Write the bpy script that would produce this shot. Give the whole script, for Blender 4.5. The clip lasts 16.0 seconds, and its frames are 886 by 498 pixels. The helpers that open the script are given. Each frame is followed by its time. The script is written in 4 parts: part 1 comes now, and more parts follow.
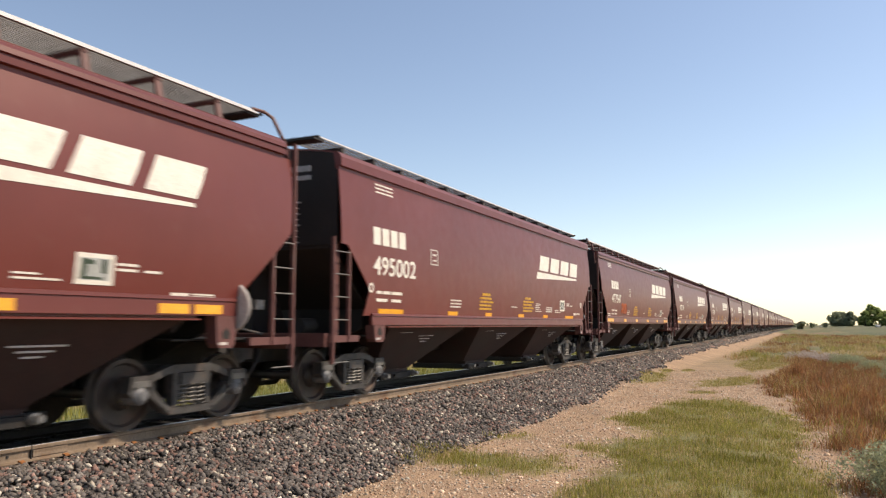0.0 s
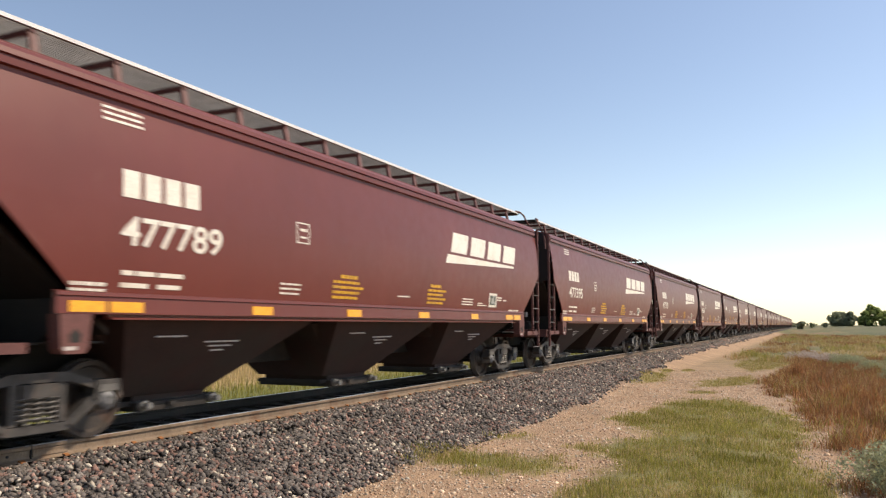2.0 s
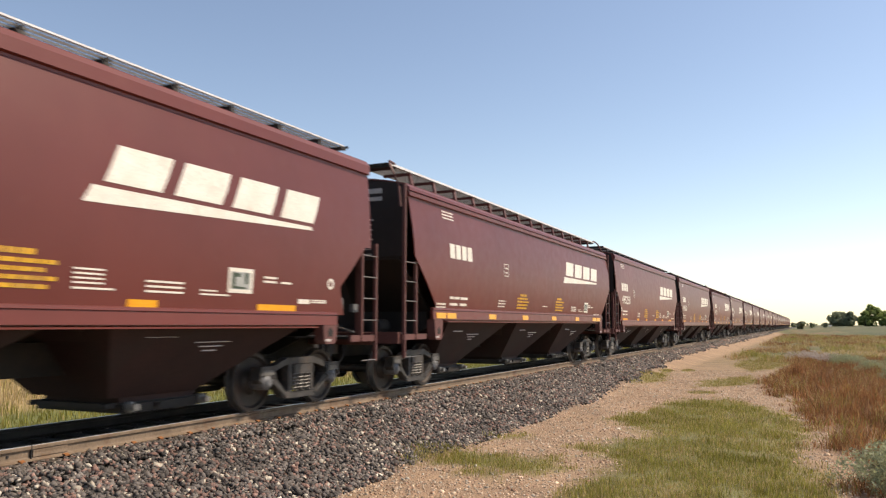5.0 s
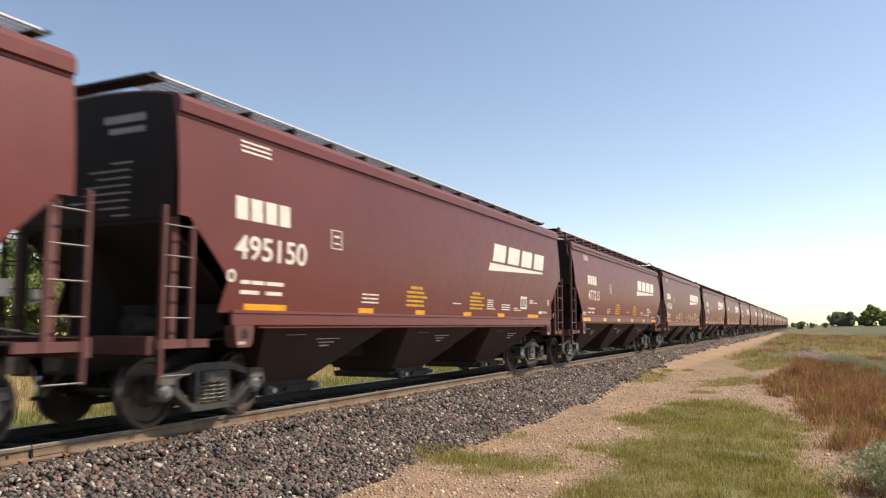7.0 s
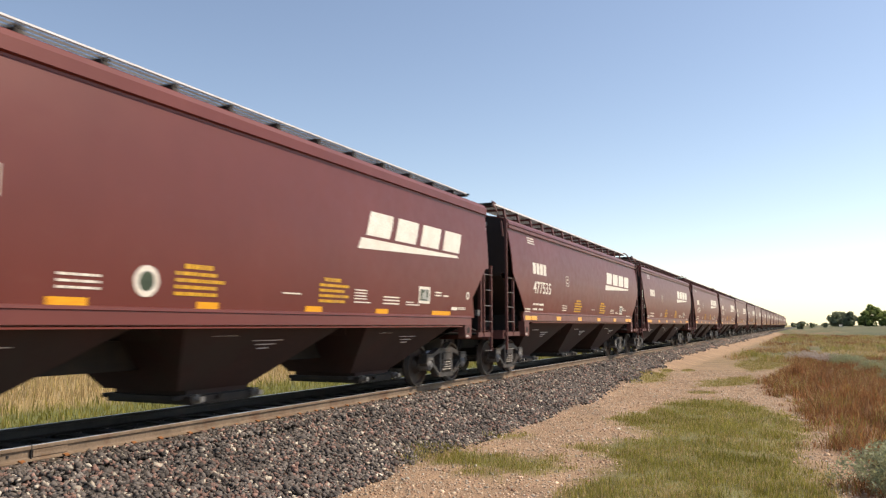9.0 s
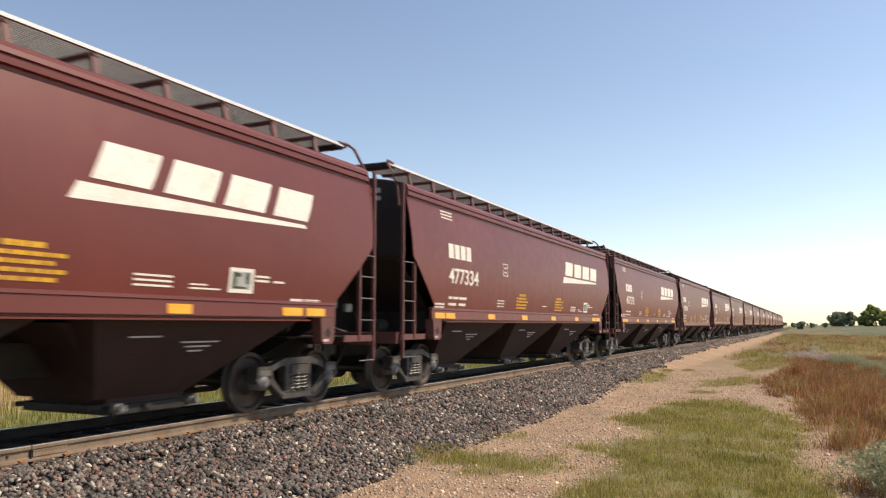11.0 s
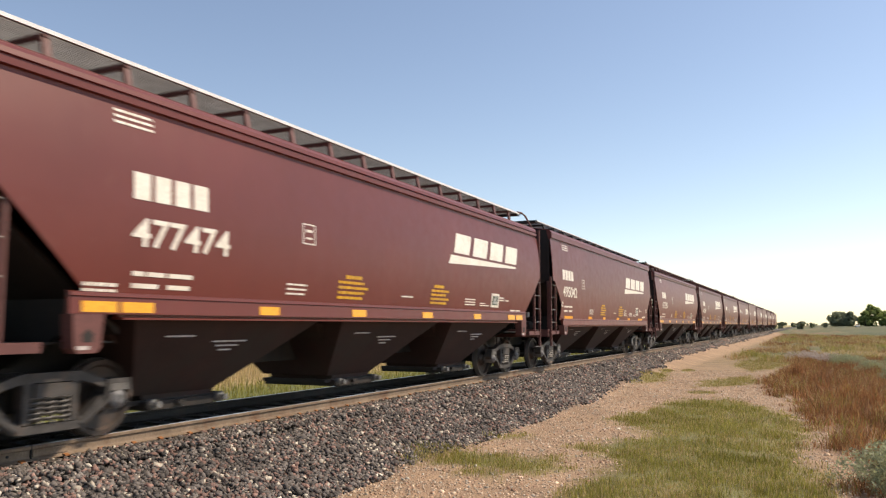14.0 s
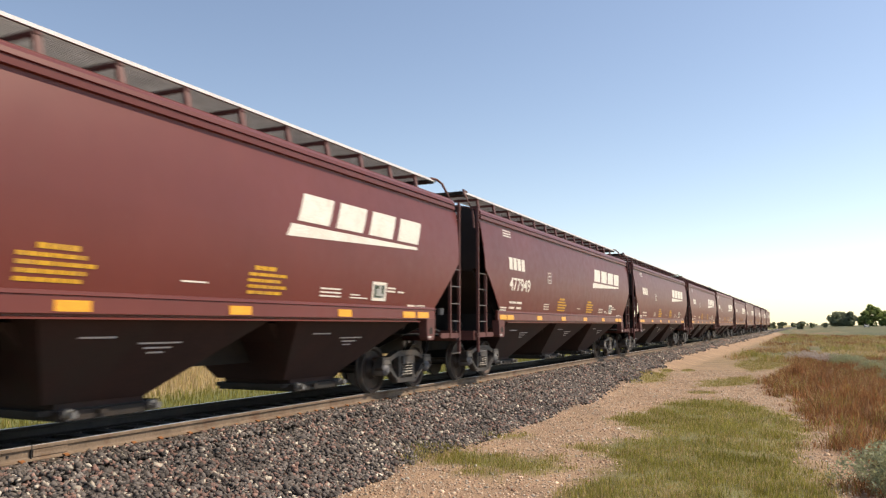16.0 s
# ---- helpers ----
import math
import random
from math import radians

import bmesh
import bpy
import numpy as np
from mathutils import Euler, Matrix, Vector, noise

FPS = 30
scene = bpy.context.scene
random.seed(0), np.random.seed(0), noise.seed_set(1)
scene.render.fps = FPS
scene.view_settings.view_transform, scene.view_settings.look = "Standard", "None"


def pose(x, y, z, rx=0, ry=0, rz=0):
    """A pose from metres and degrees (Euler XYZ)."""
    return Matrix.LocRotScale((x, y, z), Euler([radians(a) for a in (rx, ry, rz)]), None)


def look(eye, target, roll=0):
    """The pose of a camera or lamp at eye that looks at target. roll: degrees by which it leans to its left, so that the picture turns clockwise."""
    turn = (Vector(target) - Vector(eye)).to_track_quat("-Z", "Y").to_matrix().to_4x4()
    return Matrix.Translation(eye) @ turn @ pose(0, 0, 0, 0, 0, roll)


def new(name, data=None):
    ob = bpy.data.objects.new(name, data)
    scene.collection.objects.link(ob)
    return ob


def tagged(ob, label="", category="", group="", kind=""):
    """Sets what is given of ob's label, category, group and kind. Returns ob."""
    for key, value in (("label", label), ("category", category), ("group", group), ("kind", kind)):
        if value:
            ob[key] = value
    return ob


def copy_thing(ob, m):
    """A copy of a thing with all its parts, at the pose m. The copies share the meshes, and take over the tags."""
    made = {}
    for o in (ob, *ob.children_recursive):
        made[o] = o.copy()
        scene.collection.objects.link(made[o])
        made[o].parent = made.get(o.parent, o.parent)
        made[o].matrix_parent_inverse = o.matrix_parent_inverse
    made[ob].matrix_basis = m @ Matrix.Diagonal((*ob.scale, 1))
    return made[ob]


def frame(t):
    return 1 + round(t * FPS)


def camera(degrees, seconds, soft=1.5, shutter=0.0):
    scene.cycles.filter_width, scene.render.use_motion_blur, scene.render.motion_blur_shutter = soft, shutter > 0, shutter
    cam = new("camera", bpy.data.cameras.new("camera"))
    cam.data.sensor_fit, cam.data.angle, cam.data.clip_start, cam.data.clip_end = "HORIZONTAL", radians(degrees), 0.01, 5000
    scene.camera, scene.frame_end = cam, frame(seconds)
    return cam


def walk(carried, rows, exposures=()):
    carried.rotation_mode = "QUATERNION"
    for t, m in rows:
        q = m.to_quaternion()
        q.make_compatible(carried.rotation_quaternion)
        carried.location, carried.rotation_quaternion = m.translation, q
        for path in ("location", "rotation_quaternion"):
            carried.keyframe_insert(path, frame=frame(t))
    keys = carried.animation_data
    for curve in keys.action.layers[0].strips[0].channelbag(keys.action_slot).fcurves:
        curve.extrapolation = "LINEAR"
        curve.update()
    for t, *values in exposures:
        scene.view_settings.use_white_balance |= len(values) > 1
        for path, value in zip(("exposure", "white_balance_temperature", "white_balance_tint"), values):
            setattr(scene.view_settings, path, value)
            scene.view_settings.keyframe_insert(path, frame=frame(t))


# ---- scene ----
import functools

cam = camera(60.4, 16.0, soft=1.25, shutter=0.14)
EYE = (0.0, 0.0, 1.334)
YAW, PITCH = 25.40, 5.705          # degrees left of the track's direction, and upward
STAND = pose(*EYE, 90 + PITCH, 0, YAW)
walk(cam, [(0.0, STAND), (16.0, STAND)], exposures=[(0.0, 0.38, 8050, 14), (16.0, 0.38, 8050, 14)])

# ---- light ----
SUN_AZ, SUN_EL = 56.0, 48.0      # degrees clockwise from +y, and above the horizon
sun_dir = Vector((math.sin(radians(SUN_AZ)) * math.cos(radians(SUN_EL)),
                  math.cos(radians(SUN_AZ)) * math.cos(radians(SUN_EL)), math.sin(radians(SUN_EL))))
world = bpy.data.worlds.new("sky")
world.use_nodes = True
scene.world = world
wn = world.node_tree.nodes
sky = wn.new("ShaderNodeTexSky")
sky.sky_type = "NISHITA"
sky.sun_disc = False
sky.sun_elevation, sky.sun_rotation = radians(SUN_EL), radians(SUN_AZ)
sky.air_density, sky.dust_density, sky.ozone_density = 0.9, 0.3, 2.7
world.node_tree.links.new(sky.outputs[0], wn["Background"].inputs[0])
wn["Background"].inputs[1].default_value = 0.15
sun_data = bpy.data.lights.new("sun", "SUN")
sun_data.energy, sun_data.angle, sun_data.color = 3.7, radians(0.5), (1.0, 0.95, 0.87)
sun = new("sun", sun_data)
sun.matrix_world = look(sun_dir * 100, (0, 0, 0))

# ---- materials ----
def nodes_of(name, rough=0.6, metal=0.0):
    m = bpy.data.materials.new(name)
    m.use_nodes = True
    nt = m.node_tree
    b = nt.nodes["Principled BSDF"]
    b.inputs["Roughness"].default_value, b.inputs["Metallic"].default_value = rough, metal
    return m, nt, b


def noise_ramp(nt, scale, stops, coord="Object", detail=6.0, stretch=(1, 1, 1), rough=0.6):
    """A noise texture through a colour ramp."""
    tc, mp = nt.nodes.new("ShaderNodeTexCoord"), nt.nodes.new("ShaderNodeMapping")
    mp.inputs["Scale"].default_value = stretch
    tx, rp = nt.nodes.new("ShaderNodeTexNoise"), nt.nodes.new("ShaderNodeValToRGB")
    tx.inputs["Scale"].default_value, tx.inputs["Detail"].default_value, tx.inputs["Roughness"].default_value = scale, detail, rough
    nt.links.new(tc.outputs[coord], mp.inputs[0])
    nt.links.new(mp.outputs[0], tx.inputs["Vector"])
    nt.links.new(tx.outputs[0], rp.inputs[0])
    els = rp.color_ramp.elements
    while len(els) < len(stops):
        els.new(0.5)
    for e, (p, c) in zip(els, stops):
        e.position, e.color = p, (*c, 1)
    return tx, rp


def mixed(nt, a, b, fac, mode="MIX"):
    mx = nt.nodes.new("ShaderNodeMix")
    mx.data_type, mx.blend_type = "RGBA", mode
    for sock, v in ((mx.inputs[0], fac), (mx.inputs[6], a), (mx.inputs[7], b)):
        if hasattr(v, "links"):
            nt.links.new(v, sock)
        else:
            sock.default_value = v if isinstance(v, float) else (*v, 1)
    return mx.outputs[2]


def bumped(nt, b, height, strength, dist):
    bp = nt.nodes.new("ShaderNodeBump")
    bp.inputs["Strength"].default_value, bp.inputs["Distance"].default_value = strength, dist
    nt.links.new(height, bp.inputs["Height"])
    nt.links.new(bp.outputs[0], b.inputs["Normal"])


def surface(name, dark, light, scale=3.0, rough=0.6, metal=0.0, stretch=(1, 1, 1), grain=40.0, bump=0.2, dist=0.004, dirt=None, dirt_at=0.62, per_thing=0.0, island=0.0):
    """Colour between two tones by a coarse noise and a fine grain, with relief; dirt: a third tone in patches."""
    m, nt, b = nodes_of(name, rough, metal)
    t1, r1 = noise_ramp(nt, scale, [(0.3, dark), (0.7, light)], stretch=stretch)
    t2, r2 = noise_ramp(nt, grain, [(0.25, (0.72, 0.72, 0.72)), (0.75, (1.2, 1.2, 1.2))], stretch=stretch)
    col = mixed(nt, r1.outputs[0], r2.outputs[0], 1.0, "MULTIPLY")
    if dirt:
        t3, r3 = noise_ramp(nt, scale * 0.6, [(dirt_at - 0.1, (0, 0, 0)), (dirt_at + 0.08, (1, 1, 1))], stretch=stretch)
        col = mixed(nt, col, dirt, r3.outputs[0])
    if per_thing or island:
        src = nt.nodes.new("ShaderNodeObjectInfo").outputs["Random"] if per_thing else nt.nodes.new("ShaderNodeNewGeometry").outputs["Random Per Island"]
        amount = per_thing or island
        rp = nt.nodes.new("ShaderNodeMapRange")
        rp.inputs["To Min"].default_value, rp.inputs["To Max"].default_value = 1 - amount, 1 + amount
        nt.links.new(src, rp.inputs[0])
        hs = nt.nodes.new("ShaderNodeHueSaturation")
        nt.links.new(rp.outputs[0], hs.inputs["Value"])
        nt.links.new(col, hs.inputs["Color"])
        col = hs.outputs[0]
    nt.links.new(col, b.inputs["Base Color"])
    bumped(nt, b, t2.outputs[0], bump, dist)
    return m


def car_paint(name, a, b_):
    """Weathered railcar paint: broad fading, upright dusty streaks, fine grime, slight ripple of the sheet."""
    m, nt, b = nodes_of(name, 0.42)
    b.inputs["Coat Weight"].default_value, b.inputs["Coat Roughness"].default_value = 0.12, 0.30
    b.inputs["Specular IOR Level"].default_value = 0.38
    t1, r1 = noise_ramp(nt, 0.5, [(0.3, a), (0.7, b_)])
    t2, r2 = noise_ramp(nt, 2.0, [(0.3, (0.97, 0.97, 0.97)), (0.75, (1.03, 1.03, 1.03))], stretch=(1, 1.2, 0.4))
    col = mixed(nt, r1.outputs[0], r2.outputs[0], 1.0, "MULTIPLY")
    t3, r3 = noise_ramp(nt, 5.0, [(0.6, (0, 0, 0)), (0.85, (0.14, 0.14, 0.14))], stretch=(1, 0.6, 0.6))
    col = mixed(nt, col, (0.24, 0.13, 0.10), r3.outputs[0])
    info = nt.nodes.new("ShaderNodeObjectInfo")
    rp = nt.nodes.new("ShaderNodeMapRange")
    rp.inputs["To Min"].default_value, rp.inputs["To Max"].default_value = 0.92, 1.08
    hs = nt.nodes.new("ShaderNodeHueSaturation")
    nt.links.new(info.outputs["Random"], rp.inputs[0])
    nt.links.new(rp.outputs[0], hs.inputs["Value"])
    nt.links.new(col, hs.inputs["Color"])
    nt.links.new(hs.outputs[0], b.inputs["Base Color"])
    t4, r4 = noise_ramp(nt, 6.0, [(0.3, (0.40, 0.40, 0.40)), (0.7, (0.50, 0.50, 0.50))], stretch=(1, 0.7, 0.7))
    nt.links.new(r4.outputs[0], b.inputs["Roughness"])
    t5, r5 = noise_ramp(nt, 0.9, [(0, (0, 0, 0)), (1, (1, 1, 1))], detail=2.0)
    bumped(nt, b, t5.outputs[0], 0.25, 0.03)
    return m


PAINT = car_paint("brown_red_paint", (0.124, 0.0235, 0.0175), (0.154, 0.031, 0.0235))
TRIM = surface("dusty_brown_red_steel", (0.105, 0.036, 0.032), (0.150, 0.055, 0.048), 2.0, 0.62, dirt=(0.16, 0.09, 0.075), dirt_at=0.66)
# Body brown darkened for the shade under and between cars, plus grime patches.
PAINT_SHADE = surface("grimy_shaded_brown_paint", (0.027, 0.0105, 0.0085), (0.047, 0.0175, 0.014), 1.2, 0.8, grain=25, bump=0.1, dirt=(0.03, 0.02, 0.016), dirt_at=0.6)
BLACK = surface("grimy_black_steel", (0.011, 0.010, 0.0095), (0.021, 0.018, 0.016), 2.5, 0.75, dirt=(0.038, 0.026, 0.020))
STEEL = surface("dusty_cast_steel", (0.030, 0.027, 0.026), (0.085, 0.078, 0.074), 6.0, 0.6, 0.2, dirt=(0.13, 0.09, 0.07), dirt_at=0.64)
SPRING = surface("scuffed_spring_steel", (0.10, 0.095, 0.09), (0.19, 0.18, 0.17), 8.0, 0.5, 0.3)
# Body brown darkened to carry the shade of the ends, with grime patches.
END_SHADE = surface("shaded_dark_brown_paint", (0.014, 0.009, 0.008), (0.028, 0.016, 0.014), 1.4, 0.8, dirt=(0.018, 0.014, 0.012))
WHEEL = surface("worn_wheel_steel", (0.04, 0.033, 0.03), (0.075, 0.06, 0.052), 4.0, 0.55, 0.4, dirt=(0.10, 0.06, 0.045))
CAP = surface("grey_bearing_steel", (0.11, 0.112, 0.118), (0.20, 0.20, 0.205), 9.0, 0.62, 0.2, dirt=(0.05, 0.045, 0.04))
TREAD = surface("polished_tread_steel", (0.45, 0.44, 0.43), (0.6, 0.59, 0.58), 5.0, 0.3, 0.9, bump=0.03)
WHITE = surface("white_lettering", (0.74, 0.69, 0.60), (0.84, 0.80, 0.72), 4.0, 0.5, bump=0.03, dirt=(0.56, 0.46, 0.39), dirt_at=0.68)
YELLOW = surface("yellow_lettering", (0.62, 0.32, 0.02), (0.72, 0.40, 0.03), 5.0, 0.5, bump=0.03, dirt=(0.40, 0.22, 0.06))
REFLECT = surface("orange_yellow_reflector", (0.80, 0.34, 0.02), (0.90, 0.42, 0.03), 6.0, 0.35, bump=0.02)
GREEN_CARD = surface("dark_green_sticker", (0.03, 0.05, 0.03), (0.06, 0.09, 0.06), 5.0, 0.4, bump=0.02)
GALV = surface("galvanised_grating_steel", (0.16, 0.16, 0.16), (0.25, 0.25, 0.245), 3.0, 0.5, 0.3)
# Much lighter copy of the grating steel; the sunlit glint is in the colour.
EDGE_GLINT = surface("glinting_galvanised_angle", (0.66, 0.66, 0.66), (0.80, 0.80, 0.79), 3.0, 0.45, 0.0, bump=0.05)
PLACARD = surface("grey_placard", (0.34, 0.35, 0.33), (0.46, 0.47, 0.45), 6.0, 0.45, bump=0.02)
RAIL_SIDE = surface("rusty_rail_steel", (0.15, 0.105, 0.070), (0.25, 0.18, 0.125), 3.0, 0.8, 0.0, dirt=(0.13, 0.06, 0.03))
# Darker copy of the rail steel: the train's shade is in its colour.
RAIL_SHADED = surface("shaded_rail_steel", (0.022, 0.018, 0.015), (0.048, 0.038, 0.030), 3.0, 0.6, 0.0, dirt=(0.06, 0.04, 0.028))
RUST = surface("bright_rust", (0.20, 0.07, 0.02), (0.36, 0.14, 0.045), 8.0, 0.85)
TIE = surface("creosoted_timber", (0.035, 0.028, 0.022), (0.08, 0.065, 0.052), 3.0, 0.9, stretch=(0.3, 3, 3))
STONE = surface("ballast_stone", (0.078, 0.066, 0.059), (0.145, 0.124, 0.110), 1.2, 0.85, grain=60, island=0.7)
STONE_PINK = surface("pink_ballast_stone", (0.17, 0.095, 0.075), (0.28, 0.17, 0.14), 1.2, 0.85, grain=60, island=0.4)
STONE_PALE = surface("pale_ballast_stone", (0.36, 0.31, 0.24), (0.58, 0.52, 0.43), 1.2, 0.85, grain=60, island=0.3)


def growth(name, dark, light, scale=0.8, vary=0.35, through_light=0.4):
    """Leaves and blades: a matt face through which some light passes; each piece has its own tone."""
    mat = surface(name, dark, light, scale, 0.7, island=vary, bump=0.0)
    nt = mat.node_tree
    b, out = nt.nodes["Principled BSDF"], nt.nodes["Material Output"]
    tr, mx = nt.nodes.new("ShaderNodeBsdfTranslucent"), nt.nodes.new("ShaderNodeMixShader")
    mx.inputs[0].default_value = through_light
    nt.links.new(b.inputs["Base Color"].links[0].from_socket, tr.inputs[0])
    nt.links.new(b.outputs[0], mx.inputs[1])
    nt.links.new(tr.outputs[0], mx.inputs[2])
    nt.links.new(mx.outputs[0], out.inputs[0])
    return mat


GRASS = growth("green_grass", (0.24, 0.225, 0.045), (0.38, 0.345, 0.090), vary=0.45)
DRY = growth("dry_straw_grass", (0.46, 0.34, 0.16), (0.60, 0.46, 0.24), vary=0.3)
WEED = growth("reddish_brown_weed", (0.24, 0.105, 0.042), (0.38, 0.185, 0.08), 0.9, 0.6)
SAGE = growth("grey_green_shrub_leaf", (0.27, 0.30, 0.16), (0.44, 0.46, 0.30), 0.9, 0.3)
# Leaf tone of the far trees is lifted to stand in for distance haze.
LEAF = growth("tree_leaf", (0.26, 0.29, 0.19), (0.36, 0.39, 0.26), 0.4, 0.4, 0.5)
LEAF_LIGHT = growth("light_tree_leaf", (0.25, 0.31, 0.10), (0.36, 0.42, 0.16), 0.4, 0.4, 0.5)
DEAD = growth("pale_dead_twigs", (0.46, 0.38, 0.33), (0.62, 0.54, 0.48), 0.9, 0.3)
BARK = surface("rough_bark", (0.07, 0.05, 0.035), (0.14, 0.105, 0.075), 2.0, 0.9, stretch=(3, 3, 0.5), bump=0.5, dist=0.02)


# ---- mesh building ----
class Shape:
    """Collects vertices and faces, with boxes, prisms and tubes."""
    def __init__(self):
        self.v, self.f = [], []

    def add(self, vs, fs):
        n = len(self.v)
        self.v += [tuple(p) for p in vs]
        self.f += [tuple(i + n for i in f) for f in fs]
        return self

    def box(self, x0, x1, y0, y1, z0, z1):
        return self.add([(x, y, z) for x in (x0, x1) for y in (y0, y1) for z in (z0, z1)],
                        [(0, 1, 3, 2), (4, 6, 7, 5), (0, 4, 5, 1), (2, 3, 7, 6), (0, 2, 6, 4), (1, 5, 7, 3)])

    def prism(self, pts, lo, hi, axis="x"):
        """A closed outline, extruded along an axis; pts are in the other two axes, in order."""
        put = {"x": lambda a, b, c: (c, a, b), "y": lambda a, b, c: (a, c, b), "z": lambda a, b, c: (a, b, c)}[axis]
        n = len(pts)
        vs = [put(a, b, lo) for a, b in pts] + [put(a, b, hi) for a, b in pts]
        return self.add(vs, [tuple(range(n)), tuple(range(2 * n - 1, n - 1, -1))] + [(i, (i + 1) % n, n + (i + 1) % n, n + i) for i in range(n)])

    def tube(self, path, r, sides=8):
        rings = []
        for i, p in enumerate(path):
            p = Vector(p)
            a = Vector(path[max(i - 1, 0)])
            b = Vector(path[min(i + 1, len(path) - 1)])
            d = (b - a).normalized()
            u = d.cross(Vector((0, 0, 1)) if abs(d.z) < 0.9 else Vector((0, 1, 0))).normalized()
            w = d.cross(u)
            rr = r[i] if isinstance(r, (list, tuple)) else r
            rings.append([p + rr * (math.cos(k * 2 * math.pi / sides) * u + math.sin(k * 2 * math.pi / sides) * w) for k in range(sides)])
        n = len(path)
        vs = [q for ring in rings for q in ring]
        fs = [(i * sides + k, i * sides + (k + 1) % sides, (i + 1) * sides + (k + 1) % sides, (i + 1) * sides + k) for i in range(n - 1) for k in range(sides)]
        return self.add(vs, fs + [tuple(range(sides - 1, -1, -1)), tuple(range((n - 1) * sides, n * sides))])

    def lathe(self, prof, sides=24, axis="x", at=(0, 0, 0)):
        """Turns a closed outline of (along, radius) about an axis through a point."""
        n = len(prof)
        vs = []
        for k in range(sides):
            c, s = math.cos(k * 2 * math.pi / sides), math.sin(k * 2 * math.pi / sides)
            for a, r in prof:
                p = (a, r * c, r * s) if axis == "x" else (r * c, a, r * s) if axis == "y" else (r * c, r * s, a)
                vs.append((p[0] + at[0], p[1] + at[1], p[2] + at[2]))
        return self.add(vs, [(k * n + i, k * n + (i + 1) % n, ((k + 1) % sides) * n + (i + 1) % n, ((k + 1) % sides) * n + i) for k in range(sides) for i in range(n)])

    def mesh(self, name, material, smooth=False):
        me = bpy.data.meshes.new(name)
        me.from_pydata(self.v, [], self.f)
        bm = bmesh.new()
        bm.from_mesh(me)
        bmesh.ops.recalc_face_normals(bm, faces=bm.faces[:])
        bm.to_mesh(me)
        bm.free()
        me.materials.append(material)
        if smooth:
            me.shade_smooth()
            me.set_sharp_from_angle(angle=radians(40))
        return me


def part(name, shape, material, parent, label="", at=None, smooth=False):
    """Links one mesh object under a thing or a part."""
    ob = new(name, shape.mesh(name, material, smooth) if isinstance(shape, Shape) else shape)
    ob.parent = parent
    if at:
        ob.location = at
    return tagged(ob, label)


def thing(name, label, category, group="", kind="", at=(0, 0, 0)):
    ob = new(name)
    ob.location = at
    return tagged(ob, label, category, group, kind)


def stuff_mesh(name, verts, faces, material, label, category, kind="stuff"):
    """A large joined mesh out of numpy arrays of vertices and equal-sided faces."""
    me = bpy.data.meshes.new(name)
    nv, nf, k = len(verts), len(faces), faces.shape[1]
    me.vertices.add(nv)
    me.vertices.foreach_set("co", verts.astype(np.float32).ravel())
    me.loops.add(nf * k)
    me.loops.foreach_set("vertex_index", faces.astype(np.int32).ravel())
    me.polygons.add(nf)
    me.polygons.foreach_set("loop_start", np.arange(0, nf * k, k, dtype=np.int32))
    me.polygons.foreach_set("loop_total", np.full(nf, k, dtype=np.int32))
    me.update(calc_edges=True)
    me.materials.append(material)
    return tagged(new(name, me), label, category, "", kind)

# ---- the railway ----
TRACK = -8.608                   # the track's centre line runs along y at this x; rail tops are at z = 0
SPEED, SLOWING = 21.17, 0.0117   # metres a second towards -y at the start, and how it eases off
LENGTHS = {"arched": 18.1, "flush": 17.81}   # over couplers
START = -17.16                  # where the first car's middle is at the start


def rolled(t):
    """How far the train has come."""
    return SPEED * t - SLOWING * t * t


def side_x(z, bulge):
    """Half the body's width at a height: the side sheets bow outwards a little."""
    u = min(max((z - 1.5) / 2.5, 0), 1)
    return 1.575 - 0.45 * bulge + bulge * math.sin(math.pi * (0.15 + 0.75 * u)) - 0.02 * u


# ---- covered hopper cars ----
def decal(rects, bulge, lift=0.006):
    """Flat painted shapes on the side that faces +x: outlines of (y, z), bent to the sheet, a few millimetres thick."""
    s = Shape()
    for pts in rects:
        n = len(pts)
        out = [(side_x(z, bulge) + lift, y, z) for y, z in pts]
        back = [(x - lift - 0.004, y, z) for x, y, z in out]
        s.add(out + back, [tuple(range(n)), tuple(range(2 * n - 1, n - 1, -1))] + [(i, (i + 1) % n, n + (i + 1) % n, n + i) for i in range(n)])
    return s


def words(y0, y1, z0, z1, seed):
    """A line of tiny writing: broken bars."""
    r, out, y = random.Random(seed), [], y0
    while y < y1 - 0.03:
        w = min(r.uniform(0.06, 0.2), y1 - y)
        out.append(rect(y, y + w, z0, z1))
        y += w + 0.022
    return out


def rect(y0, y1, z0, z1, lean=0.0):
    return [(y0, z0), (y1, z0), (y1 + lean, z1), (y0 + lean, z1)]


def ring(y, z, r0, r1, n=20):
    a = [(i * 2 * math.pi / n, (i + 1) * 2 * math.pi / n) for i in range(n)]
    return [[(y + r1 * math.cos(p), z + r1 * math.sin(p)), (y + r1 * math.cos(q), z + r1 * math.sin(q)),
             (y + r0 * math.cos(q), z + r0 * math.sin(q)), (y + r0 * math.cos(p), z + r0 * math.sin(p))] for p, q in a]


def outline_box(y0, y1, z0, z1, w):
    return [rect(y0, y1, z0, z0 + w), rect(y0, y1, z1 - w, z1), rect(y0, y0 + w, z0 + w, z1 - w), rect(y1 - w, y1, z0 + w, z1 - w)]


